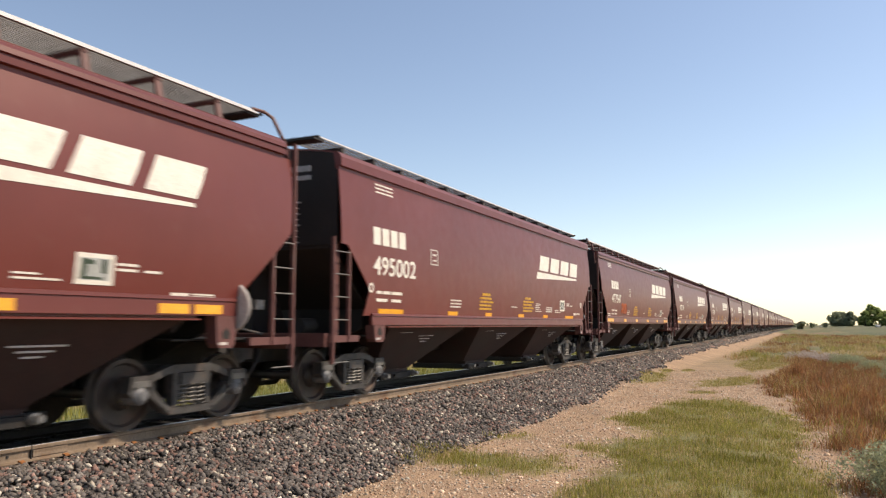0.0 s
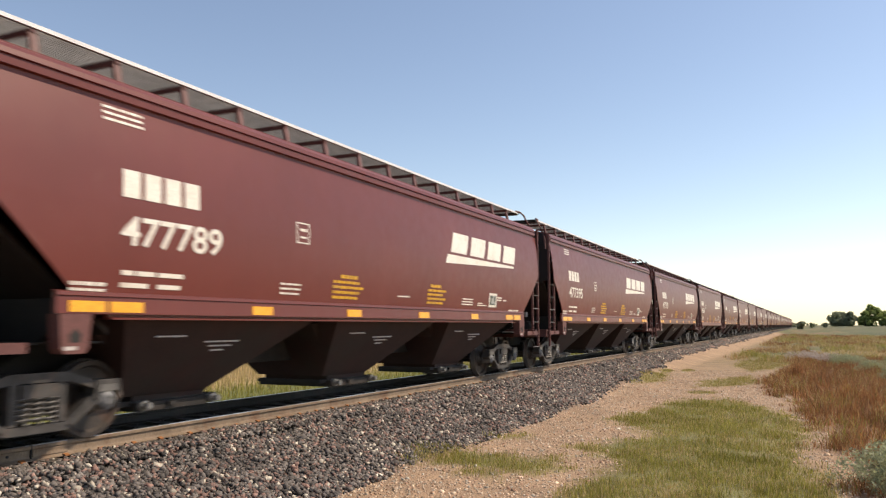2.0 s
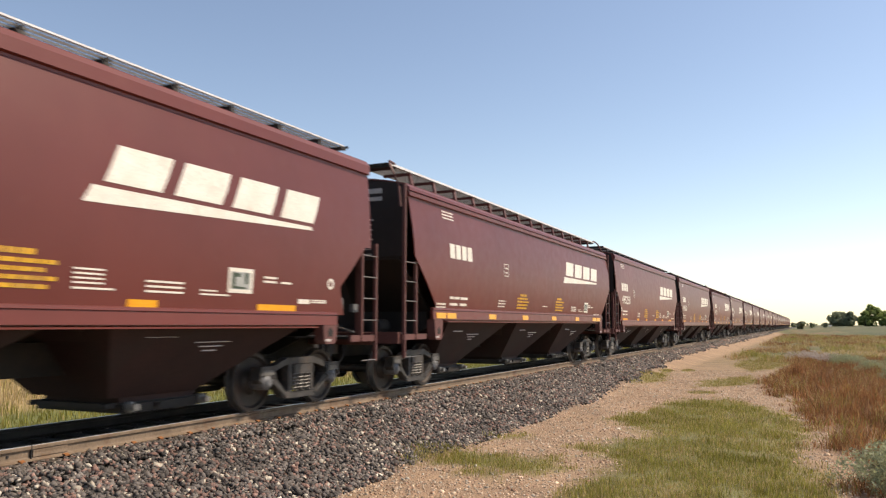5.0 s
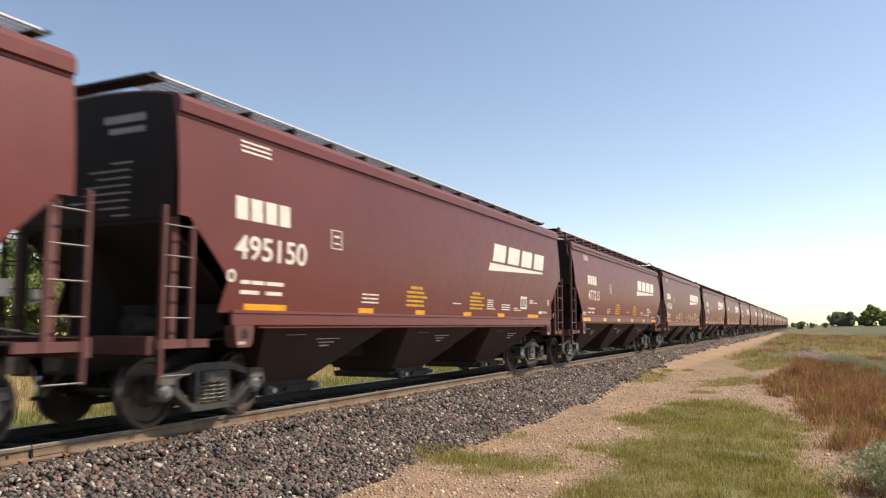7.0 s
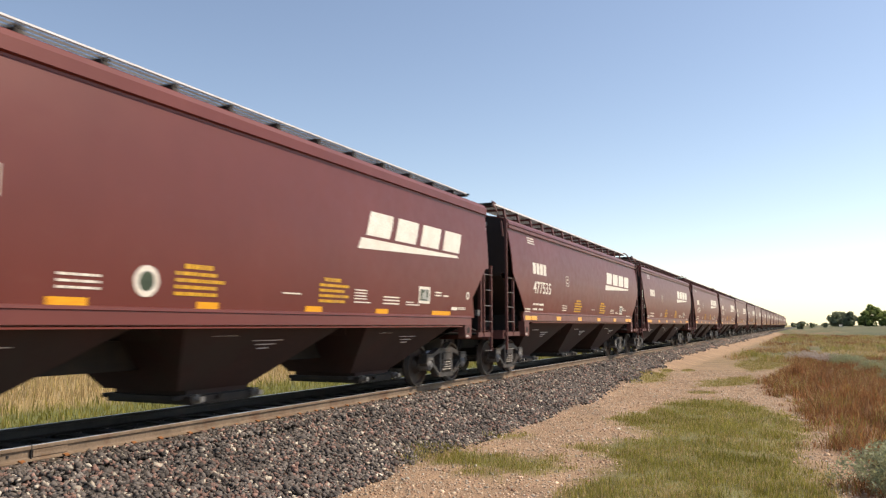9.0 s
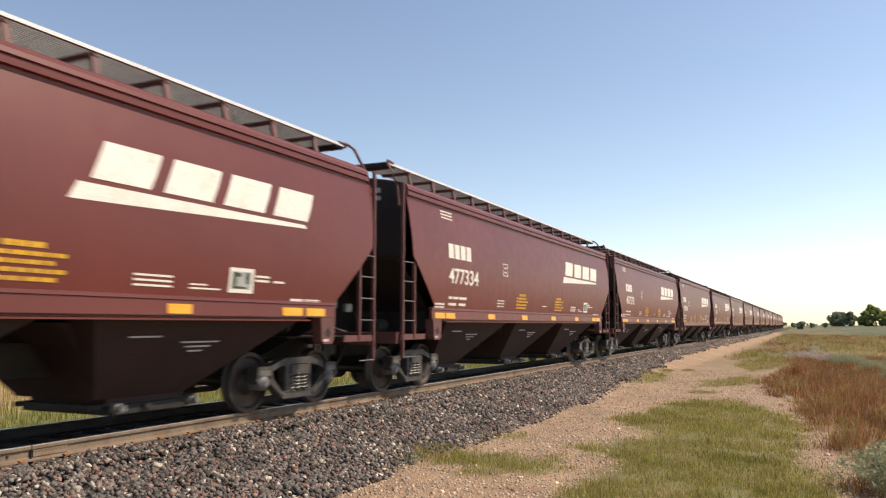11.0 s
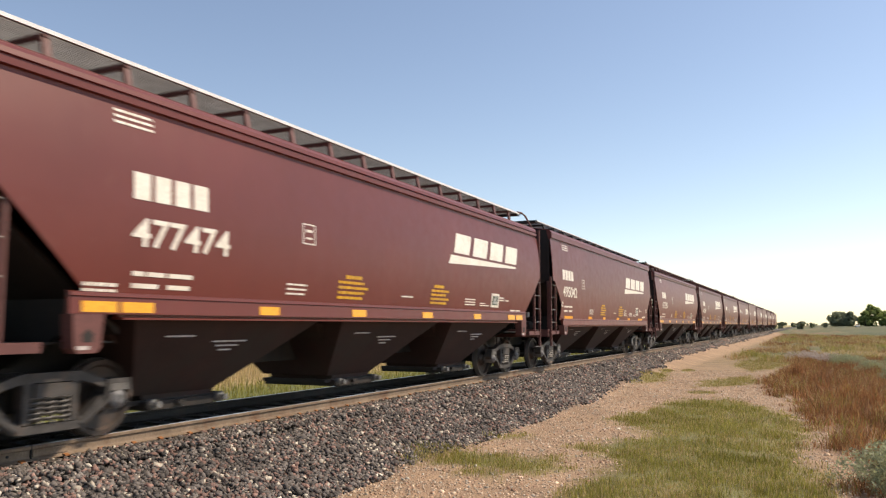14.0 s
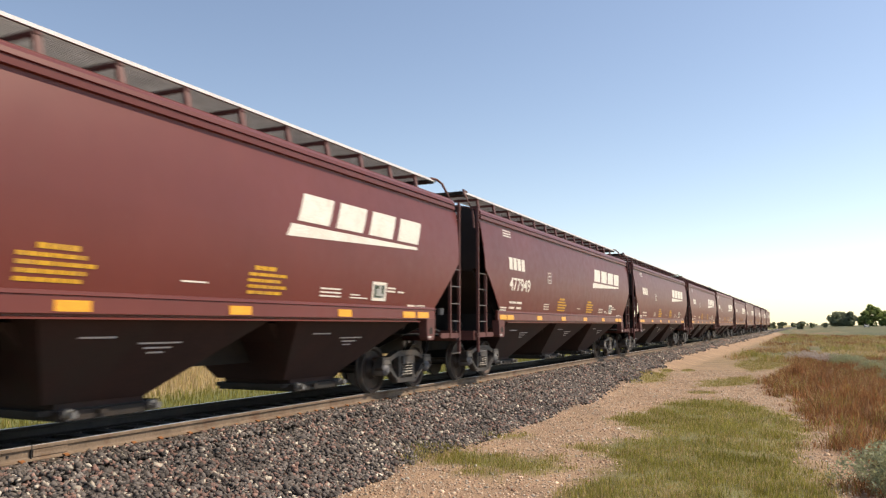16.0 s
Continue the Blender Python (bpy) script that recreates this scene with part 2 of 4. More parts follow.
def make_truck(car, y, bulge):
    truck = part("truck", Shape().box(-0.95, 0.95, -0.17, 0.17, 0.36, 0.68).box(-0.3, 0.3, -0.25, 0.25, 0.68, 0.78), BLACK, car, "three-piece cast steel freight truck", at=(0, y, 0))
    for sx in (1, -1):
        s = Shape()
        # frame as a ring round two windows
        cx0, cx1 = (0.95, 1.09) if sx > 0 else (-1.09, -0.95)
        s.prism([(-1.06, 0.57), (-1.03, 0.66), (-0.74, 0.685), (-0.50, 0.77), (-0.34, 0.815), (0.34, 0.815), (0.50, 0.77), (0.74, 0.685), (1.03, 0.66), (1.06, 0.57), (0.76, 0.585), (0.55, 0.66), (0.34, 0.71), (-0.34, 0.71), (-0.55, 0.66), (-0.76, 0.585)], cx0, cx1)
        s.prism([(-0.77, 0.585), (-0.90, 0.50), (-0.70, 0.40), (-0.48, 0.22), (-0.36, 0.17), (0.36, 0.17), (0.48, 0.22), (0.70, 0.40), (0.90, 0.50), (0.77, 0.585), (0.64, 0.49), (0.42, 0.30), (0.33, 0.26), (-0.33, 0.26), (-0.42, 0.30), (-0.64, 0.49)], cx0, cx1)
        s.prism([(-0.34, 0.27), (-0.26, 0.27), (-0.24, 0.73), (-0.34, 0.73)], cx0, cx1).prism([(0.34, 0.27), (0.26, 0.27), (0.24, 0.73), (0.34, 0.73)], cx0, cx1)
        for e in (-0.889, 0.889):
            s.prism([(e - 0.2, 0.50), (e - 0.16, 0.70), (e + 0.16, 0.70), (e + 0.2, 0.50), (e + 0.14, 0.44), (e + 0.14, 0.58), (e - 0.14, 0.58), (e - 0.14, 0.44)], cx0 - 0.02 * sx, cx1 + 0.03 * sx)
        part("side_frame", s, STEEL, truck, "dusty cast steel side frame")
        for dy in (-0.165, 0.0, 0.165):
            c = Shape()
            x = 1.045 * sx
            c.tube([(x + 0.066 * math.cos(k * 0.7854), dy + 0.066 * math.sin(k * 0.7854), 0.275 + 0.0068 * k) for k in range(42)], 0.016, 5)
            part("spring", c, SPRING, truck, "scuffed coil spring")
        for e in (-0.889, 0.889) if sx > 0 else ():
            part("bearing_adapter", Shape().prism([(e - 0.13, 0.56), (e + 0.13, 0.56), (e + 0.11, 0.64), (e - 0.11, 0.64)], 0.94 * sx, 1.125 * sx), SPRING, truck)
            k = 1 if e > 0 else -1
            part("frame_rib", Shape().prism([(k * 0.36, 0.235), (k * 0.42, 0.215), (k * 0.86, 0.50), (k * 0.80, 0.525)], 1.085 * sx, 1.112 * sx), STEEL, truck)
        part("bolster_end", Shape().box(0.92 * sx, 1.12 * sx, -0.22, 0.22, 0.555, 0.70), STEEL, truck)
        for e in (-0.889, 0.889):
            part("bearing_cap", Shape().lathe([(0.86 * sx, 0.0), (0.86 * sx, 0.12), (1.10 * sx, 0.12), (1.13 * sx, 0.09), (1.14 * sx, 0.06), (1.15 * sx, 0.055), (1.15 * sx, 0.0)], 16, "x", (0, e, 0.457)), CAP, truck, "grey bearing end cap", smooth=True)
    for k in (-1, 1):
        part("brake_beam", Shape().prism([(k * 0.36, 0.36), (k * 0.42, 0.34), (k * 0.44, 0.44), (k * 0.38, 0.46)], -0.80, 0.80), BLACK, truck)
    for e in (-0.889, 0.889):
        s = Shape()
        for sx in (1, -1):
            s.lathe([(sx * a, r) for a, r in ((0.68, 0.12), (0.68, 0.485), (0.70, 0.485), (0.715, 0.46), (0.82, 0.455), (0.82, 0.40), (0.775, 0.37), (0.765, 0.20), (0.85, 0.15), (0.85, 0.12))], 32)
        s.lathe([(-0.98, 0.0), (-0.98, 0.075), (0.98, 0.075), (0.98, 0.0)], 12)
        for sx in (1, -1):
            for k in range(3):
                a = k * 2.094
                s.box(0.852 * sx, 0.868 * sx, 0.09 * math.cos(a) - 0.02, 0.09 * math.cos(a) + 0.02, 0.09 * math.sin(a) - 0.02, 0.09 * math.sin(a) + 0.02)
        ws = part("wheelset", s, WHEEL, truck, "worn steel wheelset", at=(0, e, 0.457), smooth=True)
        ws.data.materials.append(TREAD)
        for p in ws.data.polygons:
            r = math.hypot(p.center.y, p.center.z)
            if r > 0.44 and 0.71 < abs(p.center.x) < 0.82:
                p.material_index = 1
        part("brake_shoe", Shape().prism([(e + (0.5 if e < 0 else -0.5), 0.32), (e + (0.56 if e < 0 else -0.56), 0.32), (e + (0.56 if e < 0 else -0.56), 0.60), (e + (0.5 if e < 0 else -0.5), 0.60)], 0.70, 0.80), BLACK, truck)
    return truck


def make_car(kind):
    """One covered hopper car. Its own space: the middle of the car at rail height, +x the side to the camera, +y the trailing end."""
    old = kind == "arched"
    bulge = 0.18 if old else 0.11
    half = 8.29 if old else 8.15
    trunc = 0.0 if old else 0.14      # the flush cars are a little shorter
    eave, groove = (4.16, 3.86) if old else (4.29, 3.99)
    label = "brown-red covered hopper car with raised grating walkway on track" if old else "brown-red covered hopper car with flush roof walkway on track"
    car = thing("covered_hopper", label, "hopper car", "cars of the grain train")
    zc = 2.70                                    # where the corner is cut away
    # side sheets
    for sx in (1, -1):
        s = Shape()
        zs = [1.50, 1.72, 1.96, 2.2, 2.45, zc - 0.004, zc, 3.0, 3.3, 3.6, groove]
        rows = []
        for z in zs:
            cut = 0.0 if z >= zc else (zc - z) * 1.10 if old else 0.18 + (zc - z) * 1.05
            if not old and z < 1.96:
                cut = 0.18 + (zc - 1.96) * 1.05 - (1.96 - z) * 0.35
            reach = half - cut
            if old:
                reach -= 0.03 + 0.10 * min(max((groove - z) / (groove - zc), 0), 1)
            rows.append((z, reach, reach + (0.20 if old else 0.0)))
        n = 13
        vs = []
        for t_in in (0.0, 0.02):
            for z, lead, trail in rows:
                for i in range(n):
                    vs.append((sx * (side_x(z, bulge) - t_in), -lead + (lead + trail) * i / (n - 1), z))
        m = len(rows)
        fs = []
        for o in (0, m * n):
            fs += [(o + j * n + i, o + j * n + i + 1, o + (j + 1) * n + i + 1, o + (j + 1) * n + i) for j in range(m - 1) for i in range(n - 1)]
        edge = [i for i in range(n)] + [j * n + n - 1 for j in range(1, m)] + [(m - 1) * n + i for i in range(n - 2, -1, -1)] + [j * n for j in range(m - 2, 0, -1)]
        fs += [(a, b, b + m * n, a + m * n) for a, b in zip(edge, edge[1:] + edge[:1])]
        s.add(vs, fs)
        part("side_sheet", s, PAINT, car, smooth=True)
        # top chord: a rounded cornice above a groove
        w = side_x(groove, bulge)
        s = Shape()
        if old:
            prof = [(w - 0.06, groove), (w + 0.0, groove), (w + 0.0, groove + 0.035), (w + 0.05, groove + 0.045), (w + 0.052, groove + 0.115), (w + 0.012, groove + 0.125), (w + 0.012, groove + 0.145), (w + 0.045, groove + 0.155), (w + 0.035, groove + 0.215), (w - 0.01, groove + 0.265), (w - 0.08, eave), (w - 0.12, eave)]
        else:
            prof = [(w - 0.06, groove), (w + 0.005, groove), (w + 0.005, groove + 0.035), (w + 0.05, groove + 0.05), (w + 0.045, groove + 0.20), (w - 0.01, eave - 0.02), (w - 0.08, eave), (w - 0.12, eave)]
        s.prism([(sx * a, b) for a, b in prof], -half + (0.0 if old else 0.01), half - (0.0 if old else 0.01), "y")
        part("top_chord", s, PAINT, car)
        # side sill
        x0 = side_x(1.5, bulge)
        sill_z = 1.455 if old else 1.335
        body = [(x0 - 0.02, sill_z), (x0 + 0.045, sill_z), (x0 + 0.036, sill_z + 0.155 + 0.03 * old), (x0 + 0.052, sill_z + 0.165 + 0.03 * old), (x0 + 0.046, sill_z + 0.20 + 0.035 * old), (x0 - 0.02, sill_z + 0.215 + 0.035 * old)]
        part("side_sill", Shape().prism([(sx * p, q) for p, q in body], -7.25 + trunc, 7.25 - trunc, "y"), PAINT, car)
        fl = sill_z - (0.06 if old else 0.045)
        lip = [(x0 - 0.12, fl), (x0 + 0.055, fl), (x0 + 0.055, fl + 0.018), (x0 - 0.025, fl + 0.03), (x0 - 0.025, sill_z + 0.05), (x0 - 0.12, sill_z + 0.05)]
        part("sill_flange", Shape().prism([(sx * p, q) for p, q in lip], -6.55, 6.55, "y"), PAINT, car)
        # jacking pads at the sill's ends, a black plate standing for each dark hole
        for sy in (-1, 1):
            yy = (7.02 - trunc) * sy
            top = sill_z - 0.004
            s = Shape().prism([(yy - 0.12, 1.03), (yy - 0.17, 1.09), (yy - 0.20, top), (yy + 0.20, top), (yy + 0.17, 1.09), (yy + 0.12, 1.03)], sx * (x0 - 0.12), sx * (x0 + 0.062))
            pad = part("jacking_pad", s, TRIM, car, "dusty pinkish jacking pad")
            part("hole", Shape().prism([(yy - 0.06, 1.15), (yy + 0.06, 1.15), (yy + 0.075, 1.23), (yy, 1.30), (yy - 0.075, 1.23)], sx * (x0 + 0.058), sx * (x0 + 0.066)), BLACK, pad)
            if sx > 0:
                part("pad_mark", Shape().box(x0 + 0.06, x0 + 0.065, yy - 0.13, yy + 0.02, 1.07, 1.11), FADED, pad, "faded white stencil bar")
    # roof
    s = Shape()
    xs = [-1.5, -1.2, -0.8, -0.4, 0, 0.4, 0.8, 1.2, 1.5]
    top = [(x, eave + (0.20 if old else 0.16) * (1 - (x / 1.5) ** 2)) for x in xs]
    s.prism(top + [(x, z - 0.03) for x, z in reversed(top)], -half + 0.03, half - 0.03, "y")
    part("roof", s, PAINT, car, smooth=True)
    hatch_z = eave + (0.20 if old else 0.16)
    for i in range(6):
        y0 = -7.4 + i * 2.47
        part("hatch", Shape().prism([(-0.42, hatch_z - 0.03), (-0.42, hatch_z + 0.08), (-0.34, hatch_z + 0.13), (0.34, hatch_z + 0.13), (0.42, hatch_z + 0.08), (0.42, hatch_z - 0.03)], y0 + 0.04, y0 + 2.43, "y"), GALV, car, "grey hatch cover")
    # running boards of bar grating on brackets
    for sx in (1, -1):
        xi, xo, z = (0.45, 1.12, 4.60) if old else (0.50, 1.08, 4.60)
        s = Shape()
        for k in range(14 if old else 6):
            x = xi + (xo - xi) * k / (13 if old else 5)
            s.box(sx * x - 0.004, sx * x + 0.004, -half + 0.1, half - 0.1, z - 0.028, z)
        for k in range(int(2 * half / 0.11)):
            y = -half + 0.1 + 0.11 * k
            s.box(min(sx * xi, sx * xo), max(sx * xi, sx * xo), y - 0.004, y + 0.004, z - 0.022, z - 0.004)
        s.box(sx * xi - 0.01, sx * xi + 0.01, -half + 0.1, half - 0.1, z - 0.045, z + 0.005)
        lipd = 0.035 if old else 0.012
        board = part("running_board", s, GALV, car, "grey open bar grating walkway")
        part("edge_angle", Shape().prism([(sx * xo, z - lipd), (sx * (xo + 0.012), z - lipd), (sx * (xo + 0.012), z + 0.012), (sx * (xo - 0.05), z + 0.012), (sx * (xo - 0.05), z + 0.004), (sx * xo, z + 0.002)], -half + 0.1, half - 0.1, "y"), EDGE_GLINT, board, "galvanised edge angle, sun glint in its colour")
        for k in range(14):
            y = -7.31 + 1.125 * k
            b = Shape()
            b.box(min(sx * xi, sx * xo), max(sx * xi, sx * xo), y - 0.035, y + 0.035, z - 0.085, z - 0.03)
            b.prism([(sx * (xo - 0.06), z - 0.05), (sx * (xo - 0.02), z - 0.05), (sx * (xo + 0.06), eave + 0.06), (sx * (xo + 0.0), eave + 0.06)], y - 0.05, y + 0.05, "y")
            part("bracket", b, TRIM if old else BLACK, car)
    # ends
    for sy in (-1, 1):
        lean = 0.0
        ye = sy * (half - 0.06)
        s = Shape()
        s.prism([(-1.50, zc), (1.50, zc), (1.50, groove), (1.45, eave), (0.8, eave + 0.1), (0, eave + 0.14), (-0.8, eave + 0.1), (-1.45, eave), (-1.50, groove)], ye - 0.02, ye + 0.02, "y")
        part("end_sheet", s, END_SHADE, car, "end sheet with shade in its dark colour")
        # slope sheet below the end, down to the outer hopper
        y_in = sy * 6.35
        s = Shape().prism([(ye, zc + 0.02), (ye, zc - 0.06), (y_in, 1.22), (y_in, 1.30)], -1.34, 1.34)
        part("slope_sheet", s, END_SHADE, car)
        # dark web plates over truck and beside centre sill, added as the gap's shade
        part("bolster_web", Shape().prism([(-1.36, 1.28), (-0.35, 0.84), (0.35, 0.84), (1.36, 1.28), (1.36, 1.62), (-1.36, 1.62)], min(sy * 6.98, sy * 7.06), max(sy * 6.98, sy * 7.06), "y"), BLACK, car)
        part("shear_plate", Shape().box(-1.30, 1.30, min(sy * 6.4, sy * 8.40), max(sy * 6.4, sy * 8.40), 1.125, 1.15), BLACK, car)
        part("end_web", Shape().prism([(sy * 7.0, 1.15), (sy * 8.1, 1.15), (sy * 8.1, zc), (sy * 7.95, zc - 0.05)], -0.30, -0.26), END_SHADE, car)
        # end cross sill, platform (black for the end's shade) and posts
        part("end_sill", Shape().box(-1.55, 1.55, sy * (8.55 - trunc) - 0.10, sy * (8.55 - trunc) + 0.10, 0.98, 1.20), TRIM, car)
        part("end_platform", Shape().box(-1.55, 1.55, min(sy * 7.75, sy * 8.46), max(sy * 7.75, sy * 8.46), 1.09, 1.13), BLACK, car)
        for sx in (1, -1):
            if not old:
                post = Shape().box(sx * 1.44 - 0.04, sx * 1.44 + 0.04, sy * 8.05 - 0.05, sy * 8.05 + 0.05, 1.12, zc + 0.05)
                part("corner_post", post, TRIM, car)
            lad = Shape()
            for yy, zt in ((8.50 - trunc, eave - 0.05 if old else 2.80), (8.02 - trunc, 2.60)):
                lad.box(sx * 1.60 - 0.03, sx * 1.60 + 0.03, sy * yy - 0.024, sy * yy + 0.024, 0.70 if yy > 8.2 else 1.05, zt)
            lad.box(sx * 1.58 - 0.03, sx * 1.58 + 0.03, min(sy * 7.55, sy * (8.56 - trunc)), max(sy * 7.55, sy * (8.56 - trunc)), 1.05, 1.16)
            ladder = part("ladder", lad, TRIM, car)
            for z in (0.72, 1.42, 1.80, 2.18, 2.56):
                part("rung", Shape().tube([(sx * 1.62, sy * (8.50 - trunc), z), (sx * 1.62, sy * (8.02 - trunc), z)], 0.012, 6), SPRING, ladder)
            if sx < 0:
                el = Shape()
                for xx in (1.46, 1.02):
                    el.box(sx * xx - 0.03, sx * xx + 0.03, sy * (8.42 - trunc) - 0.03, sy * (8.42 - trunc) + 0.03, 1.15, eave - 0.1)
                # the gap's shade is in the ladder's dark paint
                end_ladder = part("end_ladder", el, PAINT_SHADE, car)
                for k in range(8):
                    z = 1.45 + 0.38 * k
                    part("rung", Shape().tube([(sx * 1.46, sy * (8.44 - trunc), z), (sx * 1.02, sy * (8.44 - trunc), z)], 0.012, 6), PAINT_SHADE, end_ladder)
            # hand rail that loops from the roof walk down the corner
            zr = 4.60
            if old:
                part("roof_rail", Shape().tube([(sx * 1.12, sy * 8.05, zr + 0.02), (sx * 1.14, sy * 8.30, zr + 0.03), (sx * 1.22, sy * 8.42, zr - 0.05), (sx * 1.46, sy * 8.48, eave - 0.1), (sx * 1.50, sy * 8.48, eave - 0.5)], 0.028, 8), TRIM, car, smooth=True)
        cross = Shape().tube([(-1.12, sy * (half - 0.01), 4.59), (1.12, sy * (half - 0.01), 4.59)], 0.025, 6)
        part("end_walk", cross.box(-1.1, 1.1, min(sy * 7.95, sy * 8.25), max(sy * 7.95, sy * (half - 0.05)), 4.53, 4.57), BLACK, car)
        part("coupler", Shape().box(-0.11, 0.11, min(sy * 8.3, sy * 8.86), max(sy * 8.3, sy * 8.86), 0.76, 0.98).box(-0.16, 0.16, min(sy * 8.80, sy * 9.0), max(sy * 8.80, sy * 9.0), 0.72, 1.02), STEEL, car)
        part("air_hose", Shape().tube([(0.35, sy * 8.6, 0.95), (0.36, sy * 8.75, 0.70), (0.30, sy * 8.9, 0.48), (0.2, sy * 9.0, 0.45)], 0.025, 8), BLACK, car)
    # frame and machinery
    part("centre_sill", Shape().box(-0.2, 0.2, -8.5, 8.5, 0.71, 1.12), BLACK, car)
    part("brake_cylinder", Shape().lathe([(-8.0, 0.0), (-8.0, 0.14), (-7.6, 0.14), (-7.55, 0.0)], 14, "y", (0.65, 0, 1.32)), BLACK, car, smooth=True)
    part("air_reservoir", Shape().lathe([(7.3, 0.0), (7.32, 0.16), (8.05, 0.16), (8.1, 0.0)], 14, "y", (-0.5, 0, 1.35)), BLACK, car, smooth=True)
    # hopper bays, the shade under the sills put into their paint
    for yc in (-4.45, 0.0, 4.45):
        s = Shape()
        ring_at = [(1.36, -1.95, 2.05, 1.05), (0.84, -1.25, 1.08, 0.86), (0.42, -0.92, 0.42, 0.70), (0.33, -0.90, 0.36, 0.69)]
        vs, fs = [], []
        for z, lo, hi, hx in ring_at:
            vs += [(-hx, yc + lo, z), (hx, yc + lo, z), (hx, yc + hi, z), (-hx, yc + hi, z)]
        for j in range(3):
            fs += [(4 * j + i, 4 * j + (i + 1) % 4, 4 * j + 4 + (i + 1) % 4, 4 * j + 4 + i) for i in range(4)]
        fs += [(0, 3, 2, 1), (12, 13, 14, 15)]
        bay = part("hopper_bay", s.add(vs, fs), PAINT_SHADE, car)
        flank = Shape()
        vs = []
        for z, y_lo, y_hi, hx in ((1.42 if old else 1.33, -1.80, 2.0 if old else 1.88, 1.50), (0.42, -1.10, 0.38, 0.72)):
            vs += [(-hx, yc + y_lo, z), (hx, yc + y_lo, z), (hx, yc + y_hi, z), (-hx, yc + y_hi, z)]
        flank.add(vs, [(0, 1, 5, 4), (1, 2, 6, 5), (2, 3, 7, 6), (3, 0, 4, 7), (0, 3, 2, 1), (4, 5, 6, 7)])
        part("side_slope", flank, PAINT_SHADE, bay)
        gate = Shape().box(-0.80, 0.80, yc - 0.95, yc + 0.36, 0.22, 0.335).box(-0.86, 0.86, yc - 0.42, yc - 0.30, 0.27, 0.32)
        gate.box(0.62, 0.70, yc - 1.14, yc + 0.66, 0.29, 0.35).box(-0.70, -0.62, yc - 1.14, yc + 0.66, 0.29, 0.35)
        gate.box(-0.62, 0.62, yc - 1.12, yc - 1.06, 0.29, 0.35).box(-0.62, 0.62, yc + 0.58, yc + 0.64, 0.29, 0.35)
        g = part("outlet_gate", gate, BLACK, car)
        for at_y in (-0.85, 0.42):
            part("gate_capstan", Shape().lathe([(0.78, 0.0), (0.78, 0.07), (0.86, 0.07), (0.86, 0.045), (0.95, 0.045), (0.95, 0.0)], 10, "x", (0, yc + at_y, 0.30)), GALV, g, "pale steel gate capstan")
        marks = Shape()
        for dy, z, w in ((-0.9, 1.18, 0.5), (0.1, 1.10, 0.7), (0.1, 1.04, 0.45), (0.1, 0.98, 0.25)):
            marks.box((1.302 if old else 1.345) - (1.18 - z) * 0.80, (1.334 if old else 1.377) - (1.18 - z) * 0.80, yc + dy - w / 2, yc + dy + w / 2, z, z + 0.022)
        part("bay_lettering", marks, FADED, car, "faded stencil bars")["kind"] = "stuff"
    for y in (-7.0 + trunc, 7.0 - trunc):
        make_truck(car, y, bulge)
    # painted marks on the side towards the camera
    B = bulge
    for i in range(4):
        y0 = 2.38 + i * 1.05
        part("logo_block", decal([[(y0, 2.93), (y0 + 0.84, 2.93), (y0 + 0.95, 3.15), (y0 + 1.04, 3.38), (y0 + 0.2, 3.38), (y0 + 0.1, 3.15)]], B), WHITE, car, "white slanted logo block")
    part("logo_wedge", decal([[(2.10, 2.67), (4.2, 2.745), (6.35, 2.82), (6.32, 2.87), (4.2, 2.87), (2.22, 2.87)]], B), WHITE, car, "white wedge stripe")
    ny = -6.5 if old else -7.1
    for i in range(4):
        part("name_block", decal([rect(ny + i * 0.32, ny + 0.25 + i * 0.32, 2.79, 3.11)], B), WHITE, car, "white upright block")
    up = 0.07 if old else 0.0
    small = [q for z in (3.76, 3.83, 3.90) for q in words(ny - 0.25 if old else -6.95, ny + 0.32 if old else -6.3, z - (0.12 if old else 0), z + 0.03 - (0.12 if old else 0), int(z * 50))]
    ty = -6.45 if old else -6.95
    if old:
        small += words(-7.1, -6.65, 1.76, 1.80, 31) + words(-7.1, -6.65, 1.70, 1.73, 32)
    small += [rect(ty + a, ty + b, 1.90, 1.955) for a, b in ((0, 0.18), (0.22, 0.5), (0.55, 0.95))] + [rect(ty + a, ty + b, 1.76, 1.815) for a, b in ((0, 0.4), (0.55, 0.92))]
    small += [q for z in (1.72, 1.79, 1.86) for q in words(-3.55 if old else -3.75, -3.05 if old else -3.2, z + up, z + up + 0.028, int(z * 70))]
    small += [rect(3.05, 3.65, z + up, z + up + 0.025) for z in (1.72, 1.78, 1.84)] + [rect(3.95, 4.5, 1.72 + up, 1.742 + up), rect(3.95, 4.25, 1.77 + up, 1.79 + up), rect(0.05, 0.5, 1.80 + up, 1.822 + up)]
    if not old:
        small += [rect(2.05, 2.45, z, z + 0.02) for z in (1.78, 1.83, 1.88, 1.93)] + [rect(2.05, 2.6, 1.72, 1.742)]
    small += [rect(5.2, 5.5, z, z + 0.03) for z in (1.94, 2.0)] + [rect(5.6, 5.85, 1.94, 1.97), rect(6.05, 6.35, 1.66, 1.73), rect(6.4, 6.8, 1.68, 1.70), rect(6.4, 6.8, 1.71, 1.73)]
    e = -3.22 if old else -4.78
    small += outline_box(e, e + 0.33, 2.58, 2.90, 0.018) + [rect(e + 0.09, e + 0.25, 2.66, 2.69), rect(e + 0.09, e + 0.25, 2.77, 2.81)]
